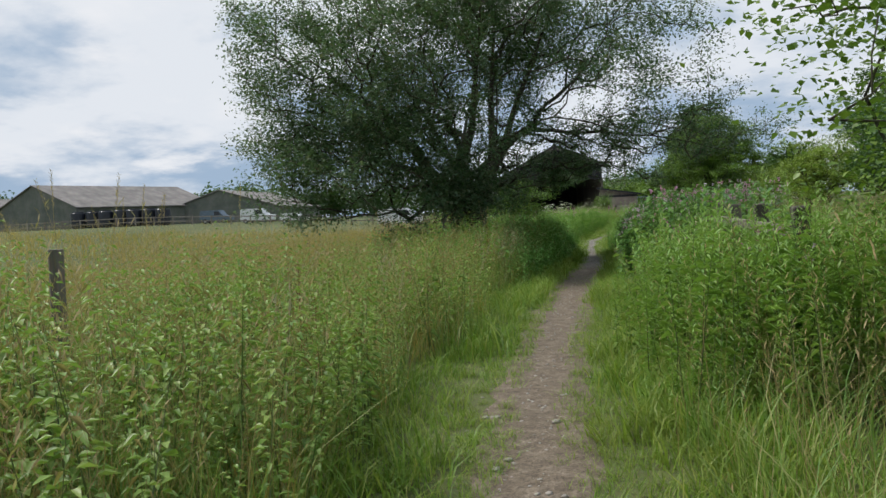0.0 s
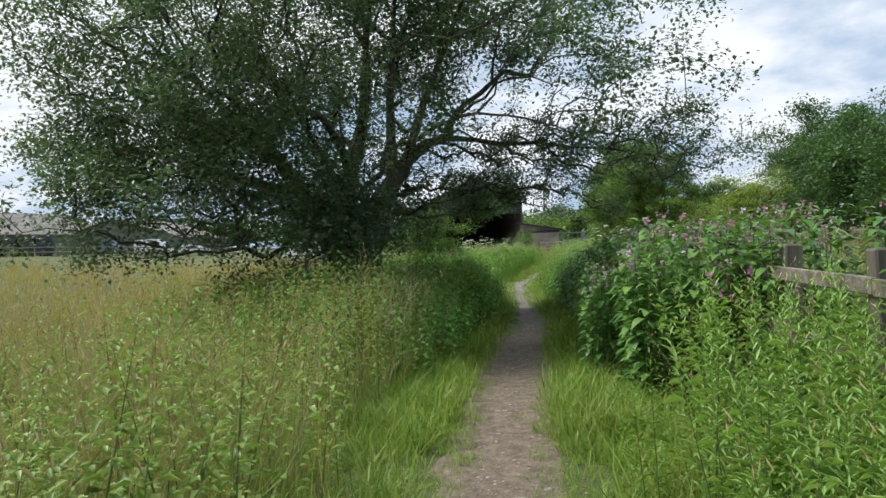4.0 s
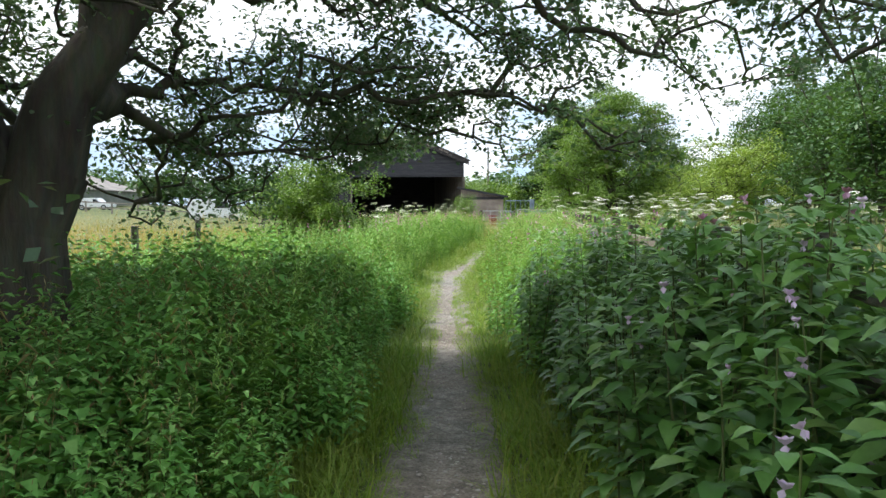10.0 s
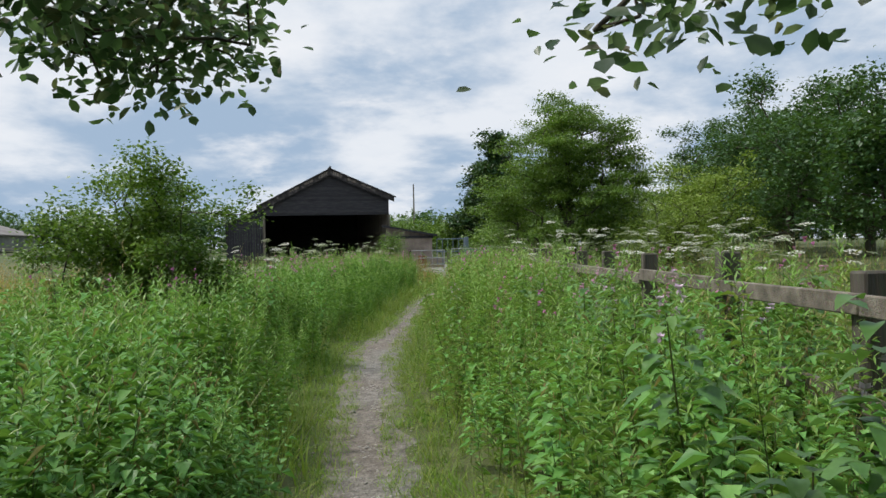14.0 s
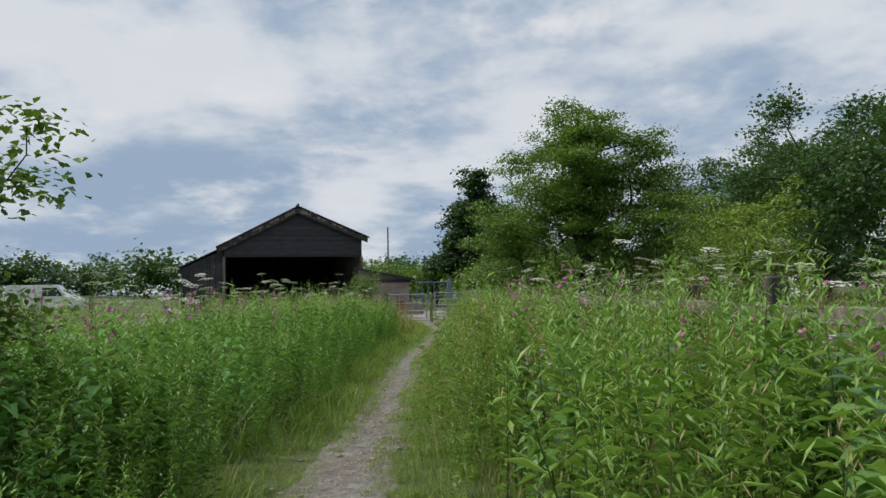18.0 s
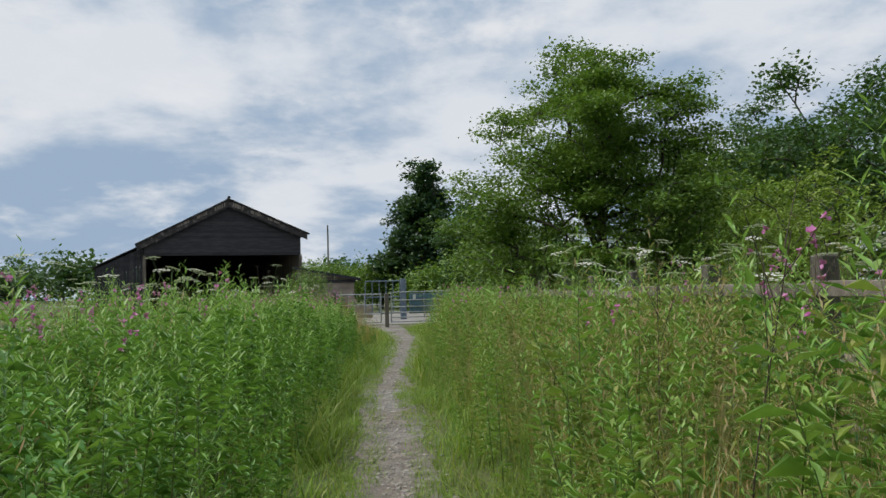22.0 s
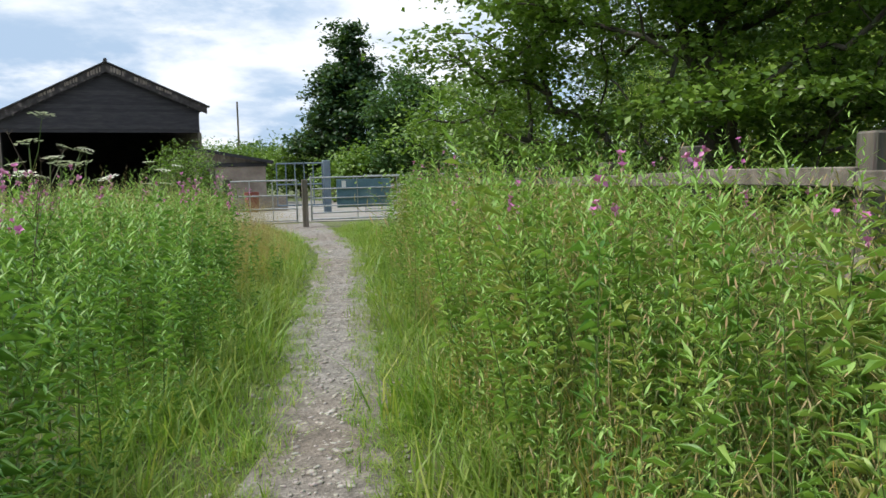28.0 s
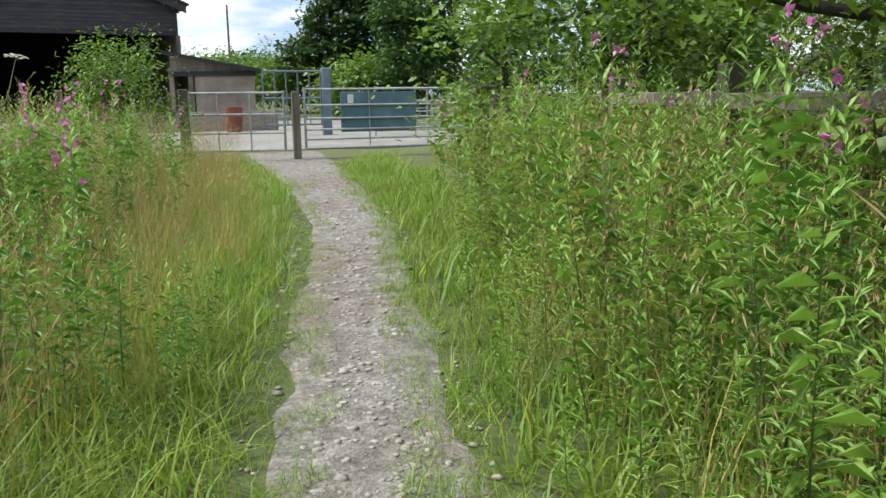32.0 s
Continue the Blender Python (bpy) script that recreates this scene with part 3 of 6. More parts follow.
def tubes(nodes, parents, radius, keep, sides):
    """Tapered tubes along the kept branches."""
    child = np.nonzero(keep & (parents >= 0))[0]
    a, b = nodes[parents[child]], nodes[child]
    ra, rb = np.minimum(radius[parents[child]], radius[child] * 1.5), radius[child]
    d = b - a
    d /= np.linalg.norm(d, axis=1, keepdims=True) + 1e-9
    ref = np.where(np.abs(d[:, 2:3]) > 0.9, [[1.0, 0, 0]], [[0, 0, 1.0]])
    u = np.cross(d, ref)
    u /= np.linalg.norm(u, axis=1, keepdims=True) + 1e-9
    w = np.cross(d, u)
    ang = np.arange(sides) * 2 * np.pi / sides
    ring = u[:, None] * np.cos(ang)[None, :, None] + w[:, None] * np.sin(ang)[None, :, None]
    va = a[:, None] - d[:, None] * ra[:, None, None] * 0.3 + ring * ra[:, None, None]
    vb = b[:, None] + d[:, None] * rb[:, None, None] * 0.3 + ring * rb[:, None, None]
    v = np.concatenate([va, vb], 1).reshape(-1, 3)
    o = (np.arange(len(child)) * 2 * sides)[:, None]
    fs = [np.stack([o[:, 0] + i, o[:, 0] + (i + 1) % sides, o[:, 0] + sides + (i + 1) % sides, o[:, 0] + sides + i], -1) for i in range(sides)]
    return v, np.concatenate(fs)


def leaves(rng, centres, spread, count, length, width, flat=0.5):
    """Many small folded leaves about the centres: vertices and triangles."""
    c = np.repeat(centres, count, 0)
    n = len(c)
    p = c + rng.normal(0, 1, (n, 3)) * np.asarray(spread)
    out = rng.normal(0, 1, (n, 3))
    out[:, 2] = out[:, 2] * flat - 0.25
    out /= np.linalg.norm(out, axis=1, keepdims=True)
    side = np.cross(out, rng.normal(0, 0.35, (n, 3)) + [0, 0, 1.0])
    side /= np.linalg.norm(side, axis=1, keepdims=True) + 1e-9
    up = np.cross(side, out)
    ln = (length * rng.uniform(0.65, 1.25, n))[:, None]
    wd = ln * width / length
    mid = p + out * ln * 0.45
    lift = up * wd * 0.18
    v = np.stack([p, mid + side * wd / 2 + lift, p + out * ln, mid - side * wd / 2 + lift], 1).reshape(-1, 3)
    o = np.arange(n) * 4
    f = np.concatenate([np.stack([o, o + 1, o + 2], -1), np.stack([o, o + 2, o + 3], -1)])
    return v, f


def oval_leaves(rng, centres, spread, count, length, width):
    """Rounded leaves that hang from twigs near the eye: six corners each, folded along the midrib."""
    c = np.repeat(centres, count, 0)
    n = len(c)
    p = c + rng.normal(0, 1, (n, 3)) * np.asarray(spread)
    out = rng.normal(0, 1, (n, 3))
    out[:, 2] = out[:, 2] * 0.4 - 0.5
    out /= np.linalg.norm(out, axis=1, keepdims=True)
    side = np.cross(out, rng.normal(0, 0.5, (n, 3)) + [0, 0, 1.0])
    side /= np.linalg.norm(side, axis=1, keepdims=True) + 1e-9
    up = np.cross(side, out)
    ln = (length * rng.uniform(0.6, 1.2, n))[:, None]
    wd = ln * width / length / 2
    lift = up * wd * 0.35
    v = np.stack([p, p + out * ln * 0.3 + side * wd * 0.85 + lift, p + out * ln * 0.68 + side * wd + lift, p + out * ln,
                  p + out * ln * 0.68 - side * wd + lift, p + out * ln * 0.3 - side * wd * 0.85 + lift], 1).reshape(-1, 3)
    o = np.arange(n) * 6
    f = np.concatenate([np.stack([o, o + a, o + a2], -1) for a, a2 in ((1, 2), (2, 3), (3, 4), (4, 5))])
    return v, f


def crown_targets(seed, centre, radii, count, hollow=0.55, floor_z=0.0, lumps=6, boxy=2.0):
    """Points filling an uneven crown, denser towards the outside."""
    r = np.random.default_rng(seed)
    bumps = r.normal(0, 1, (lumps, 3))
    bumps /= np.linalg.norm(bumps, axis=1, keepdims=True)
    amp = r.uniform(-0.22, 0.22, lumps)
    out = []
    while len(out) < count:
        d = r.normal(0, 1, 3)
        d /= (np.abs(d) ** boxy).sum() ** (1 / boxy)
        far = 1 + float((amp * np.clip(bumps @ d, 0, 1) ** 2 * 1.6).sum())
        rad = far * (hollow + (1 - hollow) * r.uniform(0, 1) ** 0.6)
        p = np.array(centre) + d * np.array(radii) * rad
        if p[2] > floor_z:
            out.append(p)
    return out


def clumped_targets(seed, centre, radii, count, lumps, size, floor_z, flat=0.5):
    """Points in separate sprays of foliage set about an uneven crown, with gaps between them."""
    r = np.random.default_rng(seed)
    golden = math.pi * (3 - math.sqrt(5))
    cs, ws = [], []
    for i in range(lumps):
        h = 1 - 1.92 * (i + 0.5) / lumps
        a = i * golden + r.uniform(-0.4, 0.4)
        rad = r.uniform(0.55, 0.98) if i % 4 else r.uniform(0.1, 0.4)
        q = math.sqrt(max(0.0, 1 - h * h))
        cs.append(np.array(centre) + np.array([q * math.cos(a), q * math.sin(a), h]) * np.array(radii) * rad)
        ws.append(r.uniform(0.6, 1.4))
    ws = np.array(ws) / sum(ws)
    out = []
    while len(out) < count:
        k = r.choice(lumps, p=ws)
        g = np.clip(r.normal(0, 0.5, 3), -1.1, 1.1) * np.array([1, 1, flat]) * size * (0.6 + 14 * ws[k] / 14 * lumps * 0.4)
        p = cs[k] + g * np.array([radii[0], radii[1], radii[2]])
        if p[2] > floor_z:
            out.append(p)
    return out


def tree(name, seed, roots, targets, leaf_mat, label, category="tree", leaf_len=0.1, leaf_wid=0.05, per_tip=60, spread=0.35,
         r_tip=0.006, power=0.5, along=True, bark=None, sides=6, flat=0.5, step=0.4):
    bark = bark or M_BARK
    nodes, parents, load, tips, way = grow(seed, roots, targets, step, skip=4 if along else 1)
    radius = r_tip * np.maximum(load, 1) ** power
    if along:
        radius = np.minimum(radius, 0.33 * np.exp(-np.maximum(0, way - 1.6) / 2.0) + 0.006)
        radius[:4] = 0.42, 0.35, 0.32, 0.31
        over = (nodes[:, 1] > 10.75) & (nodes[:, 0] > -2.3) & (nodes[:, 2] < 4.2)
        radius = np.where(over, np.minimum(radius, 0.045 * np.exp(-np.maximum(0, nodes[:, 1] - 10.95) / 0.8) + 0.005), radius)
    top = new(name)
    top.location = nodes[0]
    tagged(top, label, category)
    big = load > max(load) * 0.22
    for pname, keep, sd in (("trunk", big, 10), ("branchwork", ~big, sides)):
        if not keep.any():
            continue
        v, f = tubes(nodes - nodes[0], parents, radius, keep, sd)
        if len(f):
            ob = new(pname, mesh_np(pname, v, f, [bark], None, True))
            ob.parent = top
            if pname == "branchwork":
                tagged(ob, kind="stuff")
    r = np.random.default_rng(seed + 99)
    cs = nodes[tips]
    if along:
        thin = np.nonzero(load <= 3)[0]
        cs = np.concatenate([cs, nodes[thin]])
    if along:
        near = (np.abs(cs[:, 0] - 0.8) < 4.2) & (cs[:, 2] < 4.6) & (cs[:, 1] > 7.5)
        v, f = leaves(r, cs[~near] - nodes[0], np.asarray(spread) * 0.95, int(per_tip * 1.5), leaf_len, leaf_wid, flat)
        v2, f2 = oval_leaves(r, cs[near] - nodes[0], np.asarray(spread) * 0.46, int(per_tip * 0.46), leaf_len * 0.72, leaf_wid * 0.72)
        v, f = np.concatenate([v, v2]), np.concatenate([f, f2 + len(v)])
    else:
        v, f = leaves(r, cs - nodes[0], spread, per_tip, leaf_len, leaf_wid, flat)
    new("crown", mesh_np("crown", v, f, [leaf_mat])).parent = top
    return top


# the old sallow that leans over the path: a short thick trunk, a long bough over the path and weeping twigs
SALLOW = []


def limb(parent, *pts):
    start = sum(len(c[1]) for c in SALLOW)
    SALLOW.append((parent, [np.array(p, float) for p in pts]))
    return list(range(start, start + len(pts)))


t = limb(-1, (-2.45, 10.1, -0.1), (-2.45, 10.1, 0.5), (-2.46, 10.1, 0.95), (-2.47, 10.08, 1.4))
rf = limb(t[3], (-2.3, 10.12, 1.8), (-2.15, 10.1, 2.3), (-1.88, 10.15, 2.7), (-1.62, 10.3, 3.1))
bough = limb(rf[3], (-1.3, 10.5, 3.4), (-0.94, 10.7, 3.54), (-0.4, 10.85, 3.5), (0.2, 10.9, 3.38), (0.85, 10.7, 3.36), (1.47, 10.4, 3.2), (2.1, 10.0, 3.1), (2.9, 9.6, 2.87), (3.6, 9.3, 2.6))
limb(rf[3], (-1.45, 10.2, 3.6), (-1.2, 10.0, 4.2), (-0.8, 9.8, 5.0), (-0.4, 9.6, 5.9), (0.0, 9.5, 6.8))
limb(rf[2], (-1.9, 10.2, 3.4), (-1.9, 10.3, 4.3), (-1.8, 10.4, 5.4), (-1.7, 10.4, 6.6))
lf = limb(t[3], (-2.7, 9.95, 2.2), (-2.64, 9.9, 2.9), (-2.35, 9.7, 3.6), (-2.15, 9.5, 4.4), (-2.15, 9.3, 5.5), (-2.4, 9.3, 6.6))
limb(lf[0], (-2.98, 9.9, 2.9), (-3.4, 9.8, 3.7), (-3.95, 9.7, 4.7), (-4.6, 9.6, 5.8))
limb(lf[1], (-2.7, 9.2, 3.4), (-2.8, 8.4, 3.7), (-2.9, 7.5, 3.7), (-3.0, 6.6, 3.3))
limb(lf[2], (-2.1, 8.8, 4.5), (-1.8, 7.8, 5.3), (-1.6, 6.9, 6.0))
limb(t[1], (-2.78, 9.95, 1.1), (-3.05, 9.8, 1.65), (-3.3, 9.6, 2.25), (-3.75, 9.4, 3.0), (-4.5, 9.1, 3.9), (-5.4, 8.8, 4.8))
limb(t[3], (-2.95, 10.05, 2.2), (-3.45, 10.0, 2.45), (-4.3, 9.8, 2.75), (-5.4, 9.5, 3.1), (-6.6, 9.2, 3.5))
limb(rf[1], (-2.08, 10.6, 2.62), (-2.0, 11.0, 2.82), (-1.76, 11.8, 2.62), (-1.5, 12.3, 2.35), (-0.9, 12.9, 2.15))
limb(rf[1], (-2.05, 10.55, 2.42), (-1.75, 11.2, 2.15), (-1.5, 11.6, 2.03), (-1.06, 12.0, 2.11), (-0.5, 12.5, 2.15))
limb(lf[1], (-2.7, 10.6, 3.5), (-2.7, 11.5, 4.2), (-2.6, 12.4, 4.7))
# weeping branches on both sides of the bough
for k, dx, sign in ((1, 0.25, 1), (3, 0.3, 1), (5, 0.3, 1), (7, 0.25, 1), (2, 0.15, -1), (4, 0.15, -1), (6, 0.15, -1)):
    p = SALLOW[2][1][k]
    limb(bough[k], *[p + [dx * u * (1 + 0.2 * u), sign * 0.62 * u, dz] for u, dz in ((0.9, 0.22), (2.0, 0.02), (2.9, -0.4), (3.4, -0.85))])
tg = crown_targets(11, (-2.6, 9.7, 5.4), (5.5, 4.5, 3.5), 1250, 0.25, 1.6, 8, 3.0)
tg = [p for p in tg if not (p[0] > -1.9 and p[2] < 2.9) and not (p[0] < -5.5 and p[2] < 2.2)]
tg += crown_targets(12, (1.2, 11.1, 3.1), (3.1, 1.9, 0.8), 280, 0.2, 2.3)
tg += crown_targets(25, (-4.2, 8.6, 3.9), (2.2, 2.2, 1.5), 80, 0.2, 2.0) + crown_targets(26, (-2.6, 12.2, 3.2), (1.5, 1.4, 1.2), 70, 0.2, 1.8)
tg += crown_targets(27, (0.0, 12.1, 2.75), (0.9, 0.5, 0.45), 60, 0.2, 2.25) + crown_targets(28, (-2.1, 12.9, 2.0), (1.3, 0.8, 0.75), 80, 0.2, 1.2)
tg += crown_targets(14, (-1.4, 12.2, 2.55), (1.3, 1.3, 0.65), 110, 0.2, 1.75) + crown_targets(18, (-0.3, 12.9, 2.35), (0.8, 0.6, 0.4), 75, 0.2, 1.8)
tg += crown_targets(15, (1.3, 12.9, 2.05), (0.3, 0.3, 0.15), 7, 0.2, 1.7) + crown_targets(19, (1.2, 12.2, 2.45), (1.3, 0.6, 0.3), 30, 0.2, 2.05)
tg += crown_targets(29, (-0.35, 14.2, 2.35), (0.5, 0.45, 0.25), 40, 0.2, 2.05)
tg += crown_targets(20, (2.3, 12.2, 2.2), (0.6, 0.4, 0.4), 14, 0.2, 1.75) + crown_targets(24, (3.4, 9.6, 3.2), (1.0, 1.2, 0.9), 60, 0.2, 2.2)
tg += crown_targets(13, (-4.2, 6.6, 2.6), (2.6, 2.0, 1.8), 110, 0.3, 1.0) + crown_targets(16, (-5.4, 8.4, 3.2), (2.6, 2.0, 2.0), 140, 0.2, 1.2) + crown_targets(17, (-2.3, 6.6, 2.1), (1.0, 0.9, 0.9), 50, 0.2, 1.0)
tree("sallow_tree", 21, SALLOW, [p for p in tg if not (abs(p[0] - 0.55) < 1.1 and p[2] < 2.9 and p[1] < 10.4)], M_LEAF_SALLOW, "spreading old sallow with a long bough over the path", leaf_len=0.085, leaf_wid=0.05,
     per_tip=37, spread=(0.22, 0.22, 0.18), r_tip=0.005, power=0.6, step=0.26)


def simple_tree(name, seed, x, y, height, radius, mat, label, base=0.18, count=90, per_tip=60, leaf_len=0.12, leaf_wid=0.07, spread=0.4,
                squash=1.0, taper=0.0, category="tree", stems=1, hollow=0.5, r_tip=0.011, flat=0.5, step=0.5, lumps=20, lump=0.34, layer=0.55):
    z = float(ground_z(x, y))
    r = np.random.default_rng(seed)
    b0 = np.array([x, y, z - 0.05])
    roots = [(-1, [b0, b0 + [0, 0, height * 0.12], b0 + [r.normal(0, 0.05), r.normal(0, 0.05), height * 0.25]])]
    for s in range(stems):
        a = r.uniform(0, 6.28)
        roots.append((2, [b0 + [0.12 * radius * math.cos(a), 0.12 * radius * math.sin(a), height * 0.4],
                          b0 + [0.2 * radius * math.cos(a), 0.2 * radius * math.sin(a), height * 0.62]]))
    cz = height * (base + 1) / 2
    size3 = (radius, radius * squash, height * (1 - base) / 2)
    tgs = clumped_targets(seed, (x, y, z + cz), size3, int(count * 0.75), lumps, lump, z + height * base * 0.8, layer)
    tgs += crown_targets(seed, (x, y, z + cz - 0.08 * height), [s * 0.82 for s in size3], int(count * 0.25), hollow, z + height * base * 0.8, 7)
    if taper:
        for p in tgs:
            k = 1 - taper * max(0.0, (p[2] - z) / height - 0.35) / 0.65
            p[0], p[1] = x + (p[0] - x) * k, y + (p[1] - y) * k
    return tree(name, seed, roots, tgs, mat, label, category, leaf_len, leaf_wid, per_tip, spread, r_tip=r_tip, power=0.5, along=False, sides=4, flat=flat, step=step)


# hawthorns near the path
simple_tree("bramble_bush", 39, 1.35, 50.9, 2.35, 0.95, M_LEAF_HAW, "tall wispy green shrub beside the hand gate", 0.05, 110, 60, 0.075, 0.035, 0.17, category="bush", stems=4, r_tip=0.004)
simple_tree("hawthorn_tree", 31, 7.7, 39.5, 7.5, 3.6, M_LEAF_HAW, "yellow-green spreading hawthorn behind the timber fence", 0.0, 640, 150, 0.082, 0.068, (0.23, 0.23, 0.08), r_tip=0.008, stems=3, taper=0.5, lumps=40, lump=0.3, layer=0.45)
simple_tree("hawthorn_tree", 32, 14.2, 44.0, 5.0, 2.8, M_LEAF_WILLOW, "dense olive-green hawthorn in the rough field", 0.04, 200, 70, 0.12, 0.095, (0.27, 0.27, 0.11), stems=3)
simple_tree("hawthorn_bush", 33, 7.5, 46.0, 3.6, 2.3, M_LEAF_HAW, "green hawthorn bush at the yard end of the fence", 0.05, 120, 80, 0.11, 0.085, (0.33, 0.33, 0.16), category="bush", stems=3)
simple_tree("hawthorn_bush", 34, -2.4, 21.4, 2.75, 1.25, M_LEAF_HAW, "open hawthorn bush among tall weeds", 0.03, 300, 120, 0.055, 0.046, (0.13, 0.13, 0.08), category="bush", stems=3, r_tip=0.004)
simple_tree("hawthorn_tree", 35, 3.9, -4.7, 4.6, 1.95, M_LEAF_HAW, "overhanging hawthorn beside the path", 0.1, 300, 110, 0.06, 0.05, (0.28, 0.28, 0.16), stems=3, r_tip=0.005)
simple_tree("dark_maple_tree", 36, 12.6, 92, 14.0, 4.7, M_LEAF_DARK, "tall dark green tree behind the farmyard", 0.06, 300, 80, 0.34, 0.27, (0.42, 0.42, 0.22), stems=1, taper=0.66, r_tip=0.02, step=1.0)
simple_tree("willow_scrub", 37, 19, 57, 6.0, 3.6, M_LEAF_WILLOW, "yellow-green willow scrub in the rough field", 0.03, 130, 80, 0.16, 0.05, 0.5, category="bush", stems=4, step=0.8)
simple_tree("willow_scrub", 38, 9.7, 35.2, 3.3, 1.8, M_LEAF_WILLOW, "yellow-green willow scrub in the rough field", 0.03, 130, 100, 0.11, 0.035, 0.28, category="bush", stems=4, step=0.8)
for i, (x, y, h, rad) in enumerate([(14.8, 21, 4.6, 2.4), (16.4, 28, 6.0, 2.7), (18.5, 35, 7.4, 3.0), (20.8, 42, 8.8, 3.6), (21.2, 49, 9.8, 3.8), (24.5, 56, 10.2, 4.2), (28, 63, 11.0, 4.8), (30, 80, 12.0, 4.4),
                                    (36.5, 85, 12.6, 5.0), (45, 96, 13.0, 6.0), (28, 38, 9.5, 4.0), (14.0, 14, 3.8, 2.2), (13.2, 75, 8.3, 2.5), (24, 92, 8.0, 4.2), (33, 52, 11, 4.5)]):
    simple_tree("woodland_tree", 60 + i, x, y, h * 0.98, rad, M_LEAF_WOOD, "leafy mid-green tree in the belt beyond the rough field", 0.05, 170, 84, 0.12 + 0.0018 * y, 0.086 + 0.0013 * y, (0.4, 0.4, 0.24), stems=2, r_tip=0.016, step=0.9)
for i, (x, y, h, rad) in enumerate([(9.5, 96, 5.0, 4.0), (5.5, 104, 4.4, 3.4), (16, 100, 6.0, 4.5), (2, 118, 5.5, 4.0), (10.5, 78, 3.0, 2.2)]):
    simple_tree("hedgerow_bush", 90 + i, x, y, h, rad, M_LEAF_HAW, "rounded bright green bush beyond the yard", 0.02, 80, 80, 0.28, 0.2, 0.5, category="bush", stems=3, r_tip=0.016, step=1.0)
for i in range(50):
    r = np.random.default_rng(300 + i)
    a = radians(-42 + i * 1.8 + r.uniform(-0.8, 0.8))
    dist = r.uniform(190, 240)
    x, y = dist * math.sin(a), dist * math.cos(a)
    simple_tree("distant_tree", 300 + i, x, y, r.uniform(6.5, 10) * (1.25 if i % 5 == 0 else 1), r.uniform(6, 9), M_LEAF_WOOD, "distant dark green tree on the skyline", 0.03, 50, 26, 1.1, 0.8, 1.1, stems=2, r_tip=0.03, step=2.5)

# ---------- the open timber barn ----------


def barn():
    top = new("barn")
    top.matrix_basis = pose(-3.75, 83.6, 0, 0, 0, 8)
    tagged(top, "black timber-clad gabled barn with an open dark front", "barn")
    W, D, E, A, C = 5.75, 25.0, 6.1, 8.75, 4.75
    P = 0.3
    eave = {-1: E - 0.5, 1: E + 0.3}
    # horizontal boards of the gable, each lapped over the one below
    n = 19
    for i in range(n):
        z0 = C + i * 0.205
        z1 = z0 + 0.225
        if z0 > A - 0.45:
            break
        ends = []
        for sd in (-1, 1):
            for z in (z0, z1):
                low = eave[sd] - 0.3
                ends.append(sd * (W - 0.12) if z < low else P + (sd * (W - 0.12) - P) * max(0.02, (A - 0.25 - z) / (A - 0.25 - low)))
        bm = prism(bmesh.new(), [(ends[0], -0.045, z0), (ends[2], -0.045, z0), (ends[3], -0.02, z1), (ends[1], -0.02, z1)], (0, 0.03, 0))
        part("board", bm, M_BLACKWOOD, top)
    # boards under the barge boards
    for s in (-1, 1):
        far, low = s * (W + 0.35), eave[s] - 0.22
        drop = (A - 0.1 - low) / abs(far - P)
        bm = prism(bmesh.new(), [(P, -0.42, A - 0.62), (P, -0.42, A - 0.1), (far, -0.42, low), (far, -0.42, low - 0.5)], (0, 0.05, 0))
        part("barge_board", bm, M_BARGE, top, "peeling grey barge board")
        # bare patches where the black stain has peeled off the barge board
        for x0, wd in [(0.28 + 0.16 * j + 0.5 * (j > 4) + 0.45 * (j > 9), 0.075 + 0.03 * (j % 3)) for j in range(16)]:
            za, zb = (A - 0.17 - x * drop for x in (x0, x0 + wd))
            hg = 0.36 - 0.05 * x0
            bm = prism(bmesh.new(), [(P + s * x0, -0.423, za - hg), (P + s * x0, -0.423, za), (P + s * (x0 + wd), -0.423, zb), (P + s * (x0 + wd), -0.423, zb - hg * 0.8)], (0, -0.012, 0))
            part("bare_strip", bm, M_OLDWOOD, top, "bare pale grey wood strip")
        # corrugated roof sheets
        cols = 48
        for j in range(cols):
            y0, y1 = -0.6 + (D + 0.9) * j / cols, -0.6 + (D + 0.9) * (j + 1) / cols
            dz = 0.05 if j % 2 else 0.0
            bm = prism(bmesh.new(), [(P, y0, A + dz), (s * (W + 0.5), y0, low - 0.02 + dz), (s * (W + 0.5), y0, low - 0.09 + dz), (P, y0, A - 0.07 + dz)], (0, y1 - y0 + 0.02, 0))
            part("roof_sheet", bm, M_SHEETROOF, top)
        # rafter ends showing under the verge
        for j in range(12):
            x = 0.35 + j * 0.43
            z = A - 0.44 - x * drop
            boxed("rafter_end", M_BARGE, top, P + s * x - 0.04, P + s * x + 0.04, -0.5, -0.45, z - 0.28, z - 0.12)
    bm = bmesh.new()
    bar(bm, (P, -0.6, A + 0.06), (P, D + 0.3, A + 0.06), 0.11)
    part("ridge", bm, M_SHEETROOF, top)
    # lean-to along the field side, its roof carrying on below the eave
    for j in range(32):
        y0 = 0.35 + j * (D - 1) / 32
        dz = 0.04 if j % 2 else 0.0
        bm = prism(bmesh.new(), [(-W - 0.3, y0, 5.25 + dz), (-W - 3.4, y0, 3.75 + dz), (-W - 3.4, y0, 3.68 + dz), (-W - 0.3, y0, 5.18 + dz)], (0, (D - 1) / 32 - 0.004, 0))
        part("lean_to_sheet", bm, M_SHEETROOF, top)
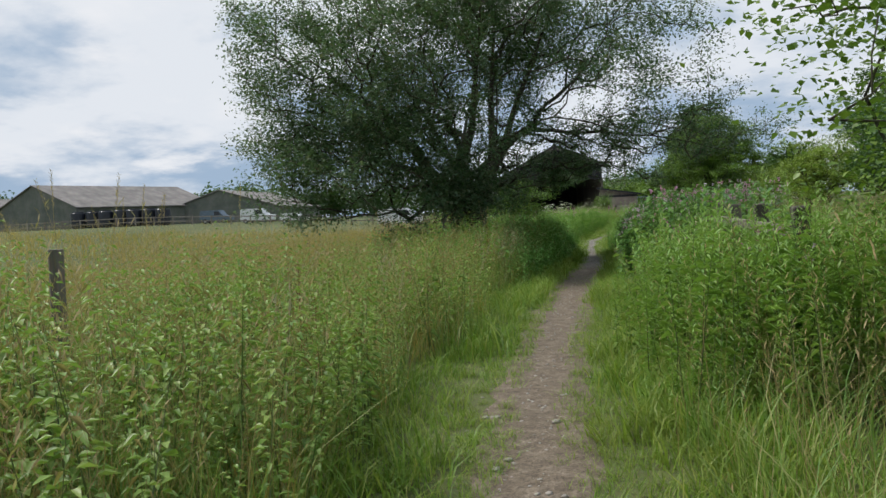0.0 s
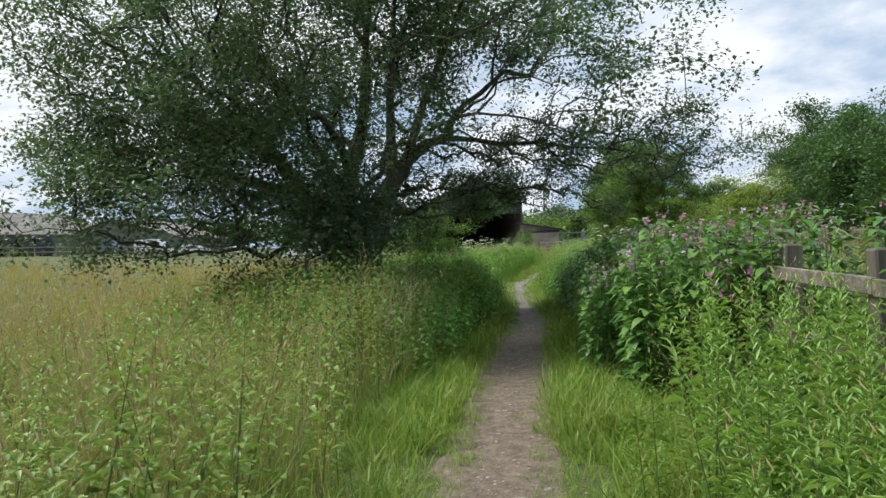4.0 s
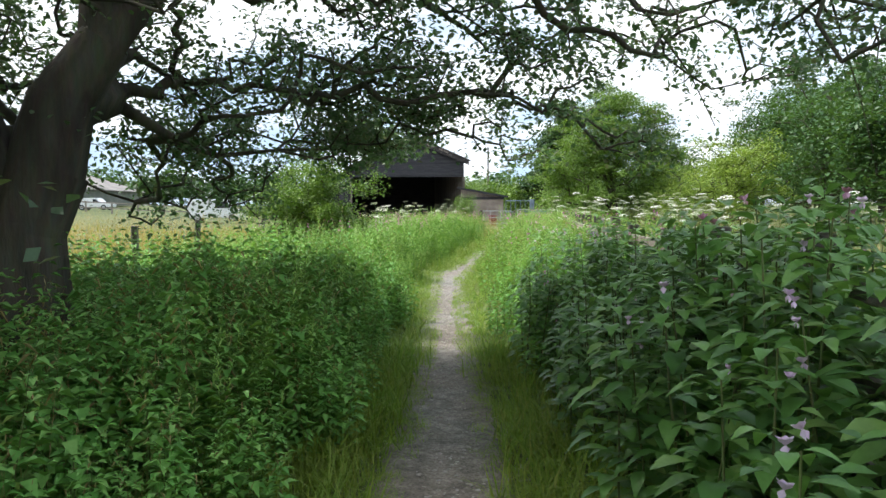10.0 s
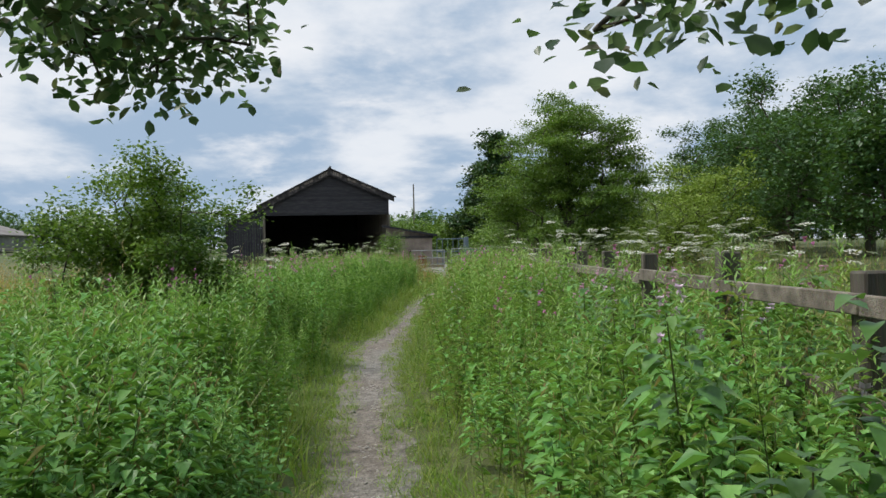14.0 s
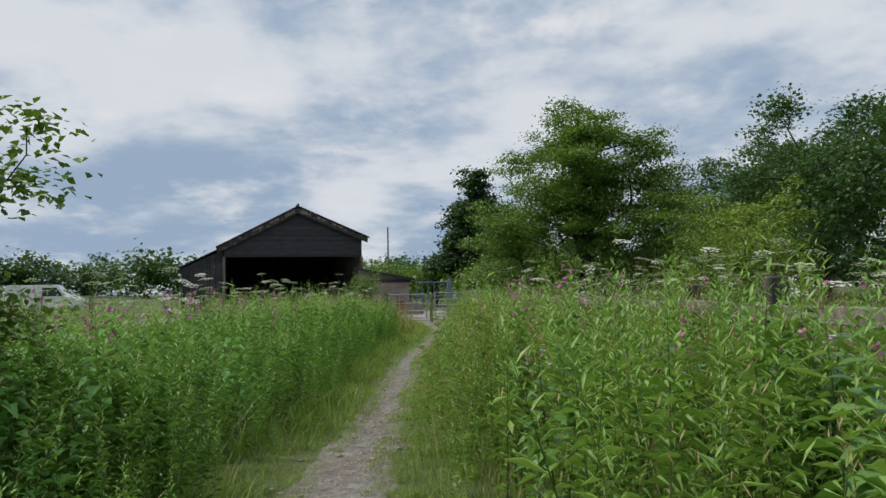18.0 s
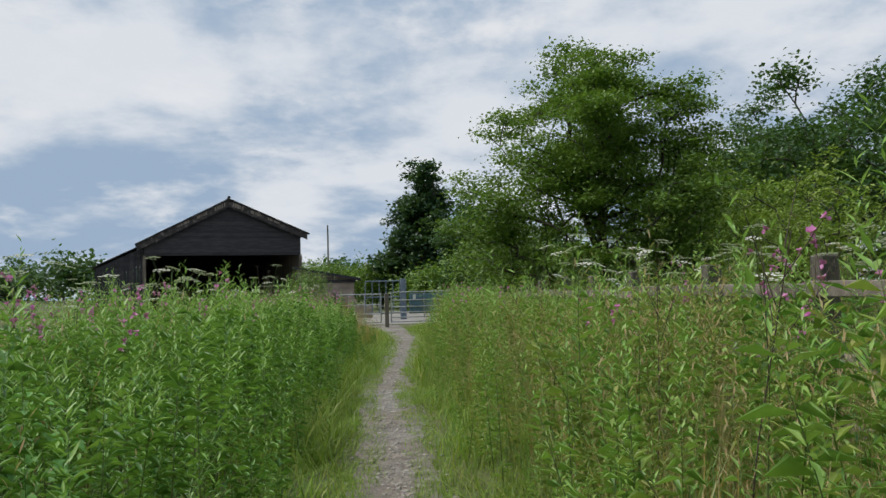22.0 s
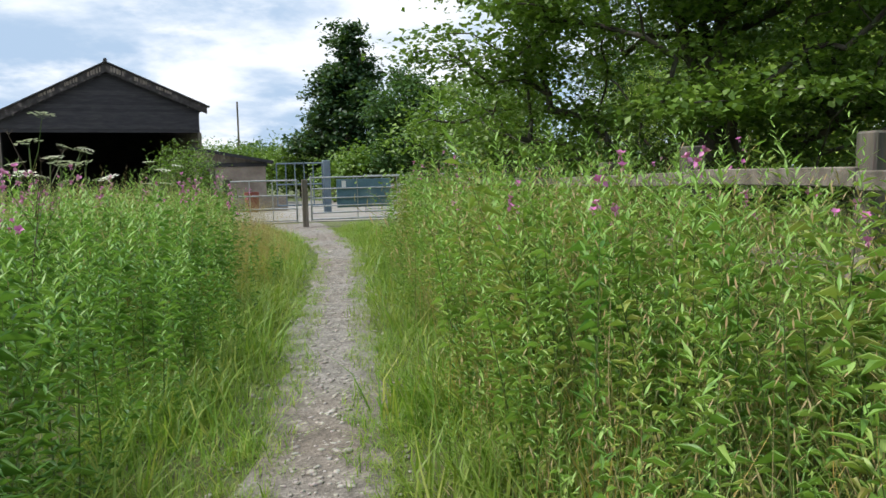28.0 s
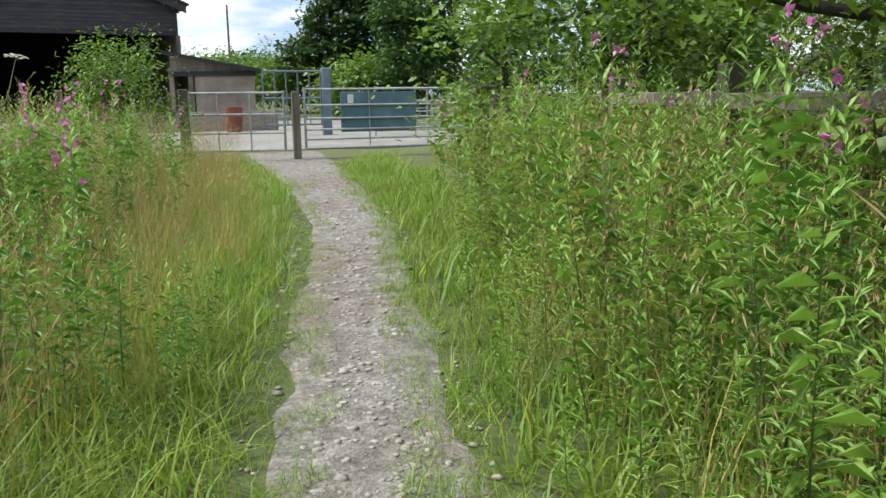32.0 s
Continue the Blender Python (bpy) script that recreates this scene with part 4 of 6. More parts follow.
    for i in range(14):
        x = -W + 0.02 - i * 0.225
        z = 5.3 + (x + W) * 0.47 - 0.22
        boxed("lean_to_board", M_BLACKWOOD, top, x - 0.21, x, 0.5, 0.54, 0, z)
    boxed("lean_to_side", M_BLACKWOOD, top, -W - 3.2, -W - 3.14, 0.56, D - 0.8, 0, 3.6)
    # posts and beam of the open front
    boxed("beam", M_BLACKWOOD, top, -W + 0.12, W - 0.12, -0.01, 0.2, C - 0.22, C)
    for x in (-W + 0.12, W - 0.12):
        boxed("post", M_POST, top, x - 0.11, x + 0.11, 0.02, 0.24, 0, C - 0.22)
    # side and rear walls
    for i in range(25):
        y0 = 0.26 + i * (D - 0.3) / 25
        y1 = y0 + (D - 0.3) / 25 - 0.015
        boxed("wall_board", M_OLDWOOD, top, W - 0.12, W - 0.07, y0, y1, 0, eave[1] - 0.05)
        boxed("wall_board", M_BLACKWOOD, top, -W + 0.07, -W + 0.12, y0, y1, 0, eave[-1])
    boxed("rear_wall", M_BLACKWOOD, top, -W + 0.122, W - 0.122, D - 0.2, D - 0.1, 0, E - 0.7)
    bm = prism(bmesh.new(), [(-W, D - 0.08, E - 0.7), (W, D - 0.08, E - 0.7), (W, D - 0.08, eave[1] - 0.07), (P, D - 0.08, A - 0.06), (-W, D - 0.08, eave[-1] - 0.03)], (0, 0.08, 0))
    part("rear_gable", bm, M_BLACKWOOD, top)
    # mottled dark brown slab over the whole floor inside
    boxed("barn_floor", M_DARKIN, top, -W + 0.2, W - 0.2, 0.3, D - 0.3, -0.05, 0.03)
    return top


barn()


def hoarding():
    """Grey upright boards between the barn and the shed."""
    top = new("board_fence")
    top.matrix_basis = pose(2.1, 82.6, 0, 0, 0, -18)
    tagged(top, "tall fence of bare grey upright boards beside the barn", "fence")
    for i in range(11):
        h = 3.0 - 0.06 * i + 0.09 * math.sin(i * 2.3)
        boxed("board", M_OLDWOOD, top, i * 0.19, i * 0.19 + 0.175, -0.02, 0.02, 0, h)
    for z in (0.7, 2.2):
        boxed("rail", M_OLDWOOD, top, 0, 2.1, 0.022, 0.09, z, z + 0.1)


hoarding()


def shed():
    top = new("shed")
    top.matrix_basis = pose(2.35, 78.2, 0, 0, 0, -4)
    tagged(top, "low pale brick shed with a shallow brown roof", "shed")
    boxed("wall", M_BRICK, top, 0.2, 3.0, 0, 0.22, 0, 2.2)
    boxed("side_wall", M_BRICK, top, 2.78, 3.0, 0.23, 4.5, 0, 2.2)
    boxed("side_wall", M_BRICK, top, -1.0, -0.78, 0.23, 4.5, 0, 2.6)
    boxed("rear_wall", M_BRICK, top, -0.77, 2.77, 4.3, 4.5, 0, 2.5)
    boxed("dark_opening_lintel", M_BLACKWOOD, top, -0.9, 3.1, -0.12, -0.02, 2.2, 2.42)
    boxed("post", M_POST, top, -0.1, 0.12, -0.05, 0.15, 0, 2.2)
    for j in range(14):
        y0 = -0.5 + j * 0.38
        bm = prism(bmesh.new(), [(-1.2, y0, 3.3), (3.45, y0, 2.42), (3.45, y0, 2.5), (-1.2, y0, 3.38)], (0, 0.372, 0))
        part("roof_sheet", bm, M_TILE, top)
    bm = prism(bmesh.new(), [(-1.2, -0.56, 3.2), (3.45, -0.56, 2.32), (3.45, -0.56, 2.5), (-1.2, -0.56, 3.38)], (0, 0.055, 0))
    part("verge", bm, M_BLACKWOOD, top)
    bm = prism(bmesh.new(), [(-0.9, 0.05, 2.43), (3.0, 0.05, 2.43), (-0.9, 0.05, 3.2)], (0, 0.1, 0))
    part("gable_infill", bm, M_OLDWOOD, top)
    return top


shed()

# pole beyond the yard
bm = bmesh.new()
bmesh.ops.create_cone(bm, cap_ends=True, segments=8, radius1=0.14, radius2=0.09, depth=10.4, matrix=Matrix.Translation((0, 0, 5.2)))
ob = part("utility_pole", bm, M_POST)
ob.location = (6.1, 124, 0)
tagged(ob, "bare dark timber pole standing beyond the sheds", "pole")

# yard
bm = bmesh.new()
box(bm, -14, 22, 55.5, 83, -0.3, 0.02)
yard = part("yard", bm, M_CONCRETE)
tagged(yard, "pale grey worn concrete farmyard", "yard", kind="structure")

# ---------- gates ----------


def field_gate(name, length, height, m, label, rails=6, upright=True, sheet=False):
    top = new(name)
    top.matrix_basis = m
    tagged(top, label, "gate")
    gaps = [0.0, 0.13, 0.27, 0.43, 0.62, 0.85, 1.1][:rails]
    top_z = 0.2 + height
    zs = [0.2 + height * g / gaps[-1] for g in gaps]
    for z in zs:
        part("rail", bar(bmesh.new(), (0.0, 0, z), (length, 0, z), 0.021), M_GALV, top)
    for x in (0.0, length):
        part("stile", bar(bmesh.new(), (x, 0, 0.17), (x, 0, top_z + 0.04), 0.026), M_GALV, top)
    if upright:
        for x in (length * 0.36, length * 0.7):
            part("upright", bar(bmesh.new(), (x, 0.04, 0.2), (x, 0.04, top_z), 0.014), M_GALV, top)
    if sheet:
        board = part("board", box(bmesh.new(), 0.72, 2.28, 0.05, 0.075, 0.5, 1.28, 0.006), M_BLUE, top, "faded blue sheet fixed behind the rails")
        boxed("batten", M_BLUE, board, 1.15, 1.19, 0.076, 0.1, 0.5, 1.28)
        boxed("label", M_WHITE, board, 0.86, 0.98, 0.042, 0.049, 1.06, 1.24, 0, "small white notice")
    part("latch", box(bmesh.new(), -0.12, 0.05, -0.03, 0.03, 0.8, 0.84, 0.005), M_GALV, top)
    return top


field_gate("field_gate", 3.6, 1.14, pose(4.58, 52.95, 0, 0, 0, 2), "galvanised tubular field gate with a blue sheet behind it", sheet=True)
field_gate("hand_gate", 1.75, 1.08, pose(4.16, 52.75, 0.0, 0, 0, 172), "small galvanised gate at the end of the path", rails=4)
post = part("gate_post", box(bmesh.new(), -0.075, 0.075, -0.075, 0.075, 0, 1.3, 0.012), M_POST)
post.location = (4.4, 52.9, 0)
tagged(post, "dark weathered timber gate post between two metal gates", "post")
for x, y in ((8.32, 53.05), (2.35, 52.55)):
    p2 = part("gate_post", box(bmesh.new(), -0.09, 0.09, -0.09, 0.09, 0, 1.35, 0.012), M_POST)
    p2.location = (x, y, 0)
    tagged(p2, "weathered timber gate post", "post")


def frame_gate():
    top = new("yard_gate")
    top.matrix_basis = pose(4.5, 62, 0, 0, 0, 3)
    tagged(top, "tall blue-grey steel yard gate with upright bars", "gate")
    for z in (0.35, 1.15, 1.95):
        part("rail", bar(bmesh.new(), (0, 0, z), (1.75, 0, z), 0.03), M_BLUEGREY, top)
    for i in range(6):
        part("upright", bar(bmesh.new(), (i * 0.35, 0, 0.35), (i * 0.35, 0, 1.95), 0.022), M_BLUEGREY, top)
    boxed("post", M_BLUEGREY, top, 1.78, 2.05, -0.13, 0.13, 0, 2.05, 0.02, "broad blue-grey steel post")


frame_gate()


def hurdle(x, y, turn):
    top = new("cattle_hurdle")
    top.matrix_basis = pose(x, y, 0.02, 0, 0, turn)
    tagged(top, "galvanised cattle hurdle standing in the yard", "hurdle", "hurdles in the yard")
    for z in (0.15, 0.42, 0.7, 1.0, 1.4):
        part("rail", bar(bmesh.new(), (0, 0, z), (2.6, 0, z), 0.02, 6), M_GALV, top)
    for xx in (0, 1.3, 2.6):
        part("upright", bar(bmesh.new(), (xx, 0, 0), (xx, 0, 1.45), 0.024, 6), M_GALV, top)
    return top


hurdle(7.6, 60.5, 10)
hurdle(10.3, 61.0, -6)
hurdle(8.2, 66.0, 4)
hurdle(11.0, 66.2, 0)

# red bin, pots
bm = bmesh.new()
bmesh.ops.create_cone(bm, cap_ends=True, segments=20, radius1=0.27, radius2=0.31, depth=0.85, matrix=Matrix.Translation((0, 0, 0.425)))
bmesh.ops.bevel(bm, geom=[e for e in bm.edges if e.is_boundary or abs(e.verts[0].co.z - e.verts[1].co.z) < 0.01], offset=0.03, segments=2, affect="EDGES")
binn = part("barrel", bm, M_RED)
binn.location = (3.75, 65.5, 0.02)
tagged(binn, "faded red plastic barrel beside the yard gate", "barrel")

# low wall in the yard
def low_wall():
    top = new("low_brick_wall")
    top.matrix_basis = pose(0.4, 66.5, 0.02)
    tagged(top, "low weathered brick wall along the yard", "wall")
    r = random.Random(4)
    me = None
    for row in range(9):
        for i in range(22):
            if me is None:
                bm = box(bmesh.new(), -0.105, 0.105, -0.05, 0.05, -0.0325, 0.0325, 0.006)
                me = bpy.data.meshes.new("brick")
                bm.to_mesh(me)
                bm.free()
                me.materials.append(M_BRICK)
            b = new("brick", me)
            b.parent = top
            b.location = (i * 0.225 + (0.11 if row % 2 else 0), r.uniform(-0.006, 0.006), 0.035 + row * 0.075)
    boxed("mortar", M_CONCRETE, top, -0.1, 4.92, -0.035, 0.035, 0, 0.67)


low_wall()

# ---------- post and rail fence ----------
FENCE = [(2.25, -4.2), (2.3, -2.4), (2.35, -0.6), (2.4, 1.2), (2.45, 3.0), (2.5, 4.8), (2.58, 6.6), (2.65, 8.4), (2.72, 10.2), (2.8, 12.0), (2.86, 13.9), (2.95, 15.7), (3.06, 17.5),
         (3.22, 19.3), (3.4, 21.1), (3.58, 22.9), (3.78, 24.7), (3.98, 26.5), (4.18, 28.3), (4.4, 30.1), (4.62, 31.9), (4.86, 33.7), (5.1, 35.5), (5.35, 37.3), (5.6, 39.1), (5.9, 41.0), (6.2, 43.0)]
r = random.Random(8)
fence = new("timber_fence")
fence.location = (2.25, -4.2, 0)
tagged(fence, "weathered grey post and rail timber fence among tall weeds", "fence")
FENCE = [(x, y + 0.62) for x, y in FENCE]
for i, (x, y) in enumerate(FENCE):
    p2 = part("post", box(bmesh.new(), -0.065, 0.065, -0.075, 0.075, -0.02, 1.36 + r.uniform(-0.03, 0.06), 0.012), M_POST, fence)
    p2.matrix_basis = pose(x - 2.25, y + 4.2, 0, r.uniform(-2, 2), r.uniform(-2, 2), r.uniform(-6, 6) - 6)
    if i + 1 < len(FENCE):
        x2, y2 = FENCE[i + 1]
        ln = math.hypot(x2 - x, y2 - y)
        for z in (1.17, 0.72, 0.3):
            q = part("rail", box(bmesh.new(), -0.02, 0.02, -0.02, ln - 0.03, -0.05, 0.05, 0.006), M_TIMBER, fence)
            a = math.degrees(math.atan2(x - x2, y2 - y))
            q.matrix_basis = pose(x - 2.25 - 0.092, y + 4.2, z + r.uniform(-0.02, 0.02), r.uniform(-0.6, 0.6), 0, a)

# wire fence on the field side
WIRE = [(-3.1, -5.6), (-2.5, 6.0), (-3.6, 12.6), (-3.8, 15.5), (-4.0, 18.5), (-4.6, 26), (-4.9, 30), (-3.0, 38), (-0.6, 44.5), (0.7, 49.8)]
for x, y in WIRE:
    bm = bmesh.new()
    bmesh.ops.create_cone(bm, cap_ends=True, segments=9, radius1=0.055, radius2=0.05, depth=1.38, matrix=Matrix.Translation((0, 0, 0.67)))
    q = part("fence_post", bm, M_POST)
    q.matrix_basis = pose(x, y, float(ground_z(x, y)), r.uniform(-5, 5), r.uniform(-5, 5), 0)
    tagged(q, "round weathered fence post among tall weeds", "post", "round posts along the field edge")

# ---------- farm across the field ----------


def far_barn(x, y, turn, w, d, e, a, label, wall, roof):
    top = new("farm_building")
    top.matrix_basis = pose(x, y, float(ground_z(x, y)) - 0.1, 0, 0, turn)
    tagged(top, label, "barn")
    part("wall", prism(bmesh.new(), [(-w, 0, 0), (w, 0, 0), (w, 0, e), (0, 0, a), (-w, 0, e)], (0, 0.2, 0)), wall, top)
    for s in (-1, 1):
        part("roof", prism(bmesh.new(), [(0, -0.3, a + 0.12), (s * (w + 0.4), -0.3, e - 0.06), (s * (w + 0.4), -0.3, e - 0.2), (0, -0.3, a - 0.02)], (0, d + 0.6, 0)), roof, top)
        x0, x1 = (s * w - 0.2, s * w) if s > 0 else (s * w, s * w + 0.2)
        boxed("side_wall", wall, top, x0, x1, 0.22, d, 0, e - 0.2)
    for i in range(int(w)):
        xx = -w + 1 + i * 2
        boxed("cladding_rib", wall, top, xx - 0.05, xx + 0.05, -0.05, -0.004, 0, e - 0.1)
    part("rear_wall", prism(bmesh.new(), [(-w, d, 0), (w, d, 0), (w, d, e), (0, d, a), (-w, d, e)], (0, 0.2, 0)), wall, top)


far_barn(-82.2, 96, -14, 8.8, 30, 3.4, 7.0, "long farm shed with a faded green gable and grey roof", M_GREENSHEET, M_ROOFLIGHT)
far_barn(-101, 97, -10, 8.5, 26, 3.0, 6.0, "long farm shed with a weathered grey roof", M_GREENSHEET, M_ROOFLIGHT)
far_barn(-62, 116, 4, 10.5, 26, 2.4, 5.6, "low farm shed with a wide grey roof", M_GREENSHEET, M_ROOFLIGHT)
bale_me = None
for i in range(7):
    x, y = -73.2 + i * 2.25, 93.6 + 0.3 * (i % 2)
    if bale_me is None:
        bm = bmesh.new()
        bmesh.ops.create_cone(bm, cap_ends=True, segments=18, radius1=1.08, radius2=1.08, depth=2.5, matrix=Matrix.Translation((0, 0, 1.25)))
        bmesh.ops.bevel(bm, geom=[e for e in bm.edges if abs(e.verts[0].co.z - e.verts[1].co.z) < 0.01], offset=0.22, segments=3, affect="EDGES")
        bale_me = bpy.data.meshes.new("silage_bale")
        bm.to_mesh(bale_me)
        bm.free()
        bale_me.materials.append(M_WRAP)
    q = new("silage_bale", bale_me)
    q.location = (x, y, float(ground_z(x, y)))
    tagged(q, "round silage bale in shiny black wrap by the farm sheds", "bale", "wrapped bales by the farm sheds")


def vehicle(name, x, y, turn, ln, wd, ht, bonnet, label, category, paint):
    top = new(name)
    top.matrix_basis = pose(x, y, float(ground_z(x, y)), 0, 0, turn)
    tagged(top, label, category)
    bm = prism(bmesh.new(), [(0, -wd / 2, 0.35), (ln, -wd / 2, 0.35), (ln, -wd / 2, ht * 0.52), (ln - bonnet, -wd / 2, ht * 0.56), (ln - bonnet - 0.6, -wd / 2, ht), (0.15, -wd / 2, ht), (0, -wd / 2, ht * 0.6)], (0, wd, 0))
    bmesh.ops.bevel(bm, geom=list(bm.edges), offset=0.07, segments=2, affect="EDGES")
    part("body", bm, paint, top)
    for sgn in (-1, 1):
        yy = sgn * (wd / 2 + 0.006)
        bm = prism(bmesh.new(), [(ln * 0.5, yy, ht * 0.6), (ln - bonnet - 0.2, yy, ht * 0.6), (ln - bonnet - 0.65, yy, ht * 0.9), (ln * 0.5, yy, ht * 0.9)], (0, 0.004 * sgn, 0))
        part("side_window", bm, M_VGLASS, top)
        for xx in (ln * 0.18, ln * 0.8):
            wh = part("wheel", bar(bmesh.new(), (xx, sgn * (wd / 2 - 0.2), 0.33), (xx, sgn * (wd / 2 + 0.02), 0.33), 0.33, 18), M_RUBBER, top)
            part("rim", bar(bmesh.new(), (xx, sgn * (wd / 2 + 0.021), 0.33), (xx, sgn * (wd / 2 + 0.03), 0.33), 0.2, 14), M_GALV, wh)


vehicle("van", -23.0, 75.5, 8, 4.9, 1.9, 2.0, 0.9, "white van parked on the far side of the field", "van", M_WHITE)
vehicle("tractor_trailer", -56, 98, 4, 4.6, 2.0, 1.9, 1.0, "dark vehicle parked by the farm sheds", "vehicle", M_BLUEGREY)
vehicle("van", -50, 99, -5, 4.9, 1.9, 2.1, 0.9, "pale van parked by the farm sheds", "van", M_WHITE)
vehicle("car", -44, 99, 0, 4.2, 1.75, 1.45, 1.1, "white car parked by the farm sheds", "car", M_WHITE)
far_fence = new("farm_fence")
far_fence.location = (-95, 92, 0)
tagged(far_fence, "grey timber rail fence in front of the farm sheds", "fence")
for i in range(26):
    x, y = -95 + i * 2.9, 92.0
    z = float(ground_z(x, y))
    boxed("post", M_OLDWOOD, far_fence, x + 95 - 0.08, x + 95 + 0.08, -0.08, 0.08, z - 0.1, z + 1.3)
    z2 = float(ground_z(x + 2.9, y))
    for h in (0.5, 1.1):
        q = part("rail", prism(bmesh.new(), [(x + 95, -0.1, z + h), (x + 95 + 2.9, -0.1, z2 + h), (x + 95 + 2.9, -0.1, z2 + h + 0.14), (x + 95, -0.1, z + h + 0.14)], (0, 0.015, 0)), M_OLDWOOD, far_fence)


def pylon(x, y, h):
    top = new("pylon")
    top.location = (x, y, float(ground_z(x, y)))
    tagged(top, "grey lattice electricity pylon on the skyline", "pylon")
    w0, w1 = h * 0.13, h * 0.02
    leg = bmesh.new()
    for sx in (-1, 1):
        for sy in (-1, 1):
            bar(leg, (sx * w0, sy * w0, 0), (sx * w1, sy * w1, h), 0.14, 5)
    part("tower", leg, M_GALV, top)
    br = bmesh.new()
    n = 9
    for i in range(n):
        a, b = i / n, (i + 1) / n
        wa, wb = w0 + (w1 - w0) * a, w0 + (w1 - w0) * b
        for sy in (-1, 1):
            bar(br, (-wa, sy * wa, a * h), (wb, sy * wb, b * h), 0.08, 4)
            bar(br, (wa, sy * wa, a * h), (-wb, sy * wb, b * h), 0.08, 4)
    part("bracing", br, M_GALV, top)
    for z, ln in ((0.62, 0.2), (0.76, 0.24), (0.9, 0.17)):
        c = bmesh.new()
        bar(c, (-h * ln, 0, z * h), (h * ln, 0, z * h), 0.12, 5)
        bar(c, (-h * ln, 0, z * h), (0, 0, (z + 0.06) * h), 0.08, 4)
        bar(c, (h * ln, 0, z * h), (0, 0, (z + 0.06) * h), 0.08, 4)
        part("crossarm", c, M_GALV, top)


pylon(-226, 236, 36)

# ---------- plants ----------


def nettle(seed, n=12, size=0.125, broad=0.6):
    r, s = random.Random(seed), Shape()
    bx, by = r.uniform(-0.08, 0.08), r.uniform(-0.08, 0.08)
    s.blade((0, 0, 0), (bx * 8, by * 8, 0), 1.0, 0.011, 0.12, 1)
    for i in range(n):
        t = 0.2 + 0.8 * i / (n - 1)
        a = i * math.pi / 2 + r.uniform(-0.35, 0.35)
        ln = size * (1 - 0.62 * max(0, t - 0.6) / 0.4) * r.uniform(0.8, 1.2)
        for k in (0, math.pi):
            ak = a + k + r.uniform(-0.25, 0.25)
            s.leaf((bx * t * t + 0.025 * math.cos(ak), by * t * t + 0.025 * math.sin(ak), t), (math.cos(ak), math.sin(ak), r.uniform(0.0, 0.35)), ln, ln * broad * r.uniform(0.9, 1.12), r.uniform(0.15, 0.6), 0)
        if 0.5 < t < 0.9 and r.random() < 0.3:
            s.leaf((bx * t * t, by * t * t, t), (math.cos(a + 1.5), math.sin(a + 1.5), -0.3), 0.06, 0.009, 0.7, 2)
    return s


def willowherb(seed, leafy_n=66, full=True, size=0.098):
    r, s = random.Random(seed), Shape()
    bx, by = r.uniform(-0.08, 0.08), r.uniform(-0.08, 0.08)
    s.blade((0, 0, 0), (bx * 8 + 0.01, by * 8, 0), 1.02, 0.010, 0.12, 1)
    for i in range(leafy_n):
        t = 0.12 + 0.9 * (i + r.uniform(-0.4, 0.4)) / leafy_n
        a = i * 2.4 + r.uniform(-0.5, 0.5)
        young = t > 0.8
        ln = size * (1 if t < 0.7 else 1 - 0.66 * (t - 0.7) / 0.3) * r.uniform(0.6, 1.3)
        s.leaf((bx * t * t, by * t * t, t), (math.cos(a), math.sin(a), r.uniform(0.7, 1.5) if young else r.uniform(0.25, 1.0)), ln, ln * 0.17, r.uniform(0.05, 0.2) if young else r.uniform(0.1, 0.7), 2 if young else 0)
    for b in range(r.choice((1, 2, 2, 3)) if full else 1):
        t0, a = r.uniform(0.4, 0.8), r.uniform(0, 6.28)
        d = Vector((math.cos(a) * 0.5, math.sin(a) * 0.5, 1)).normalized()
        p0 = Vector((bx * t0 * t0, by * t0 * t0, t0))
        for j in range(6):
            aa = j * 2.4
            s.leaf(p0 + d * (0.02 + 0.027 * j), (math.cos(aa), math.sin(aa), 0.7), 0.055 * (1 - 0.05 * j), 0.011, 0.2, 2 if j > 4 else 0)
    return s


def clump(seed, blades, spread, height, width, bend, heads=0, head_len=0.16, segs=3, grains=6):
    r, s = random.Random(seed), Shape()
    for i in range(blades):
        a, d = r.uniform(0, 6.28), spread * r.random() ** 0.5
        la = r.uniform(0, 6.28)
        s.blade((d * math.cos(a), d * math.sin(a), 0), (math.cos(la), math.sin(la), 0), height * r.uniform(0.55, 1.1), width * r.uniform(0.7, 1.2), bend * r.uniform(0.3, 1.3), 0, segs)
    for i in range(heads):
        a, la = r.uniform(0, 6.28), r.uniform(0, 6.28)
        p = Vector((spread * 0.6 * math.cos(a), spread * 0.6 * math.sin(a), 0))
        d = Vector((math.cos(la), math.sin(la), 0))
        hh, bd = height * r.uniform(1.15, 1.5), r.uniform(0.08, 0.3)
        pts = [p + d * bd * hh * t * t + Vector((0, 0, hh * t)) for t in (0, 0.35, 0.7, 1.0)]
        s.blade(p, d, hh, 0.0045, bd, 1, segs)
        pts[-1] = p + d * bd * hh + Vector((0, 0, hh * (1 - 0.35 * bd)))
        end = pts[-1]
        drop = (pts[-1] - pts[-2]).normalized()
        for j in range(grains):
            q = end + drop * (head_len * (j / (grains - 1) - 0.7)) - Vector((0, 0, 0.012 * j * bd * 2))
            aa = j * 2.2
            s.leaf(q, (math.cos(aa) * 0.5, math.sin(aa) * 0.5, 0.8), head_len * 0.3, head_len * 0.036, 0.1, 1)
    return s


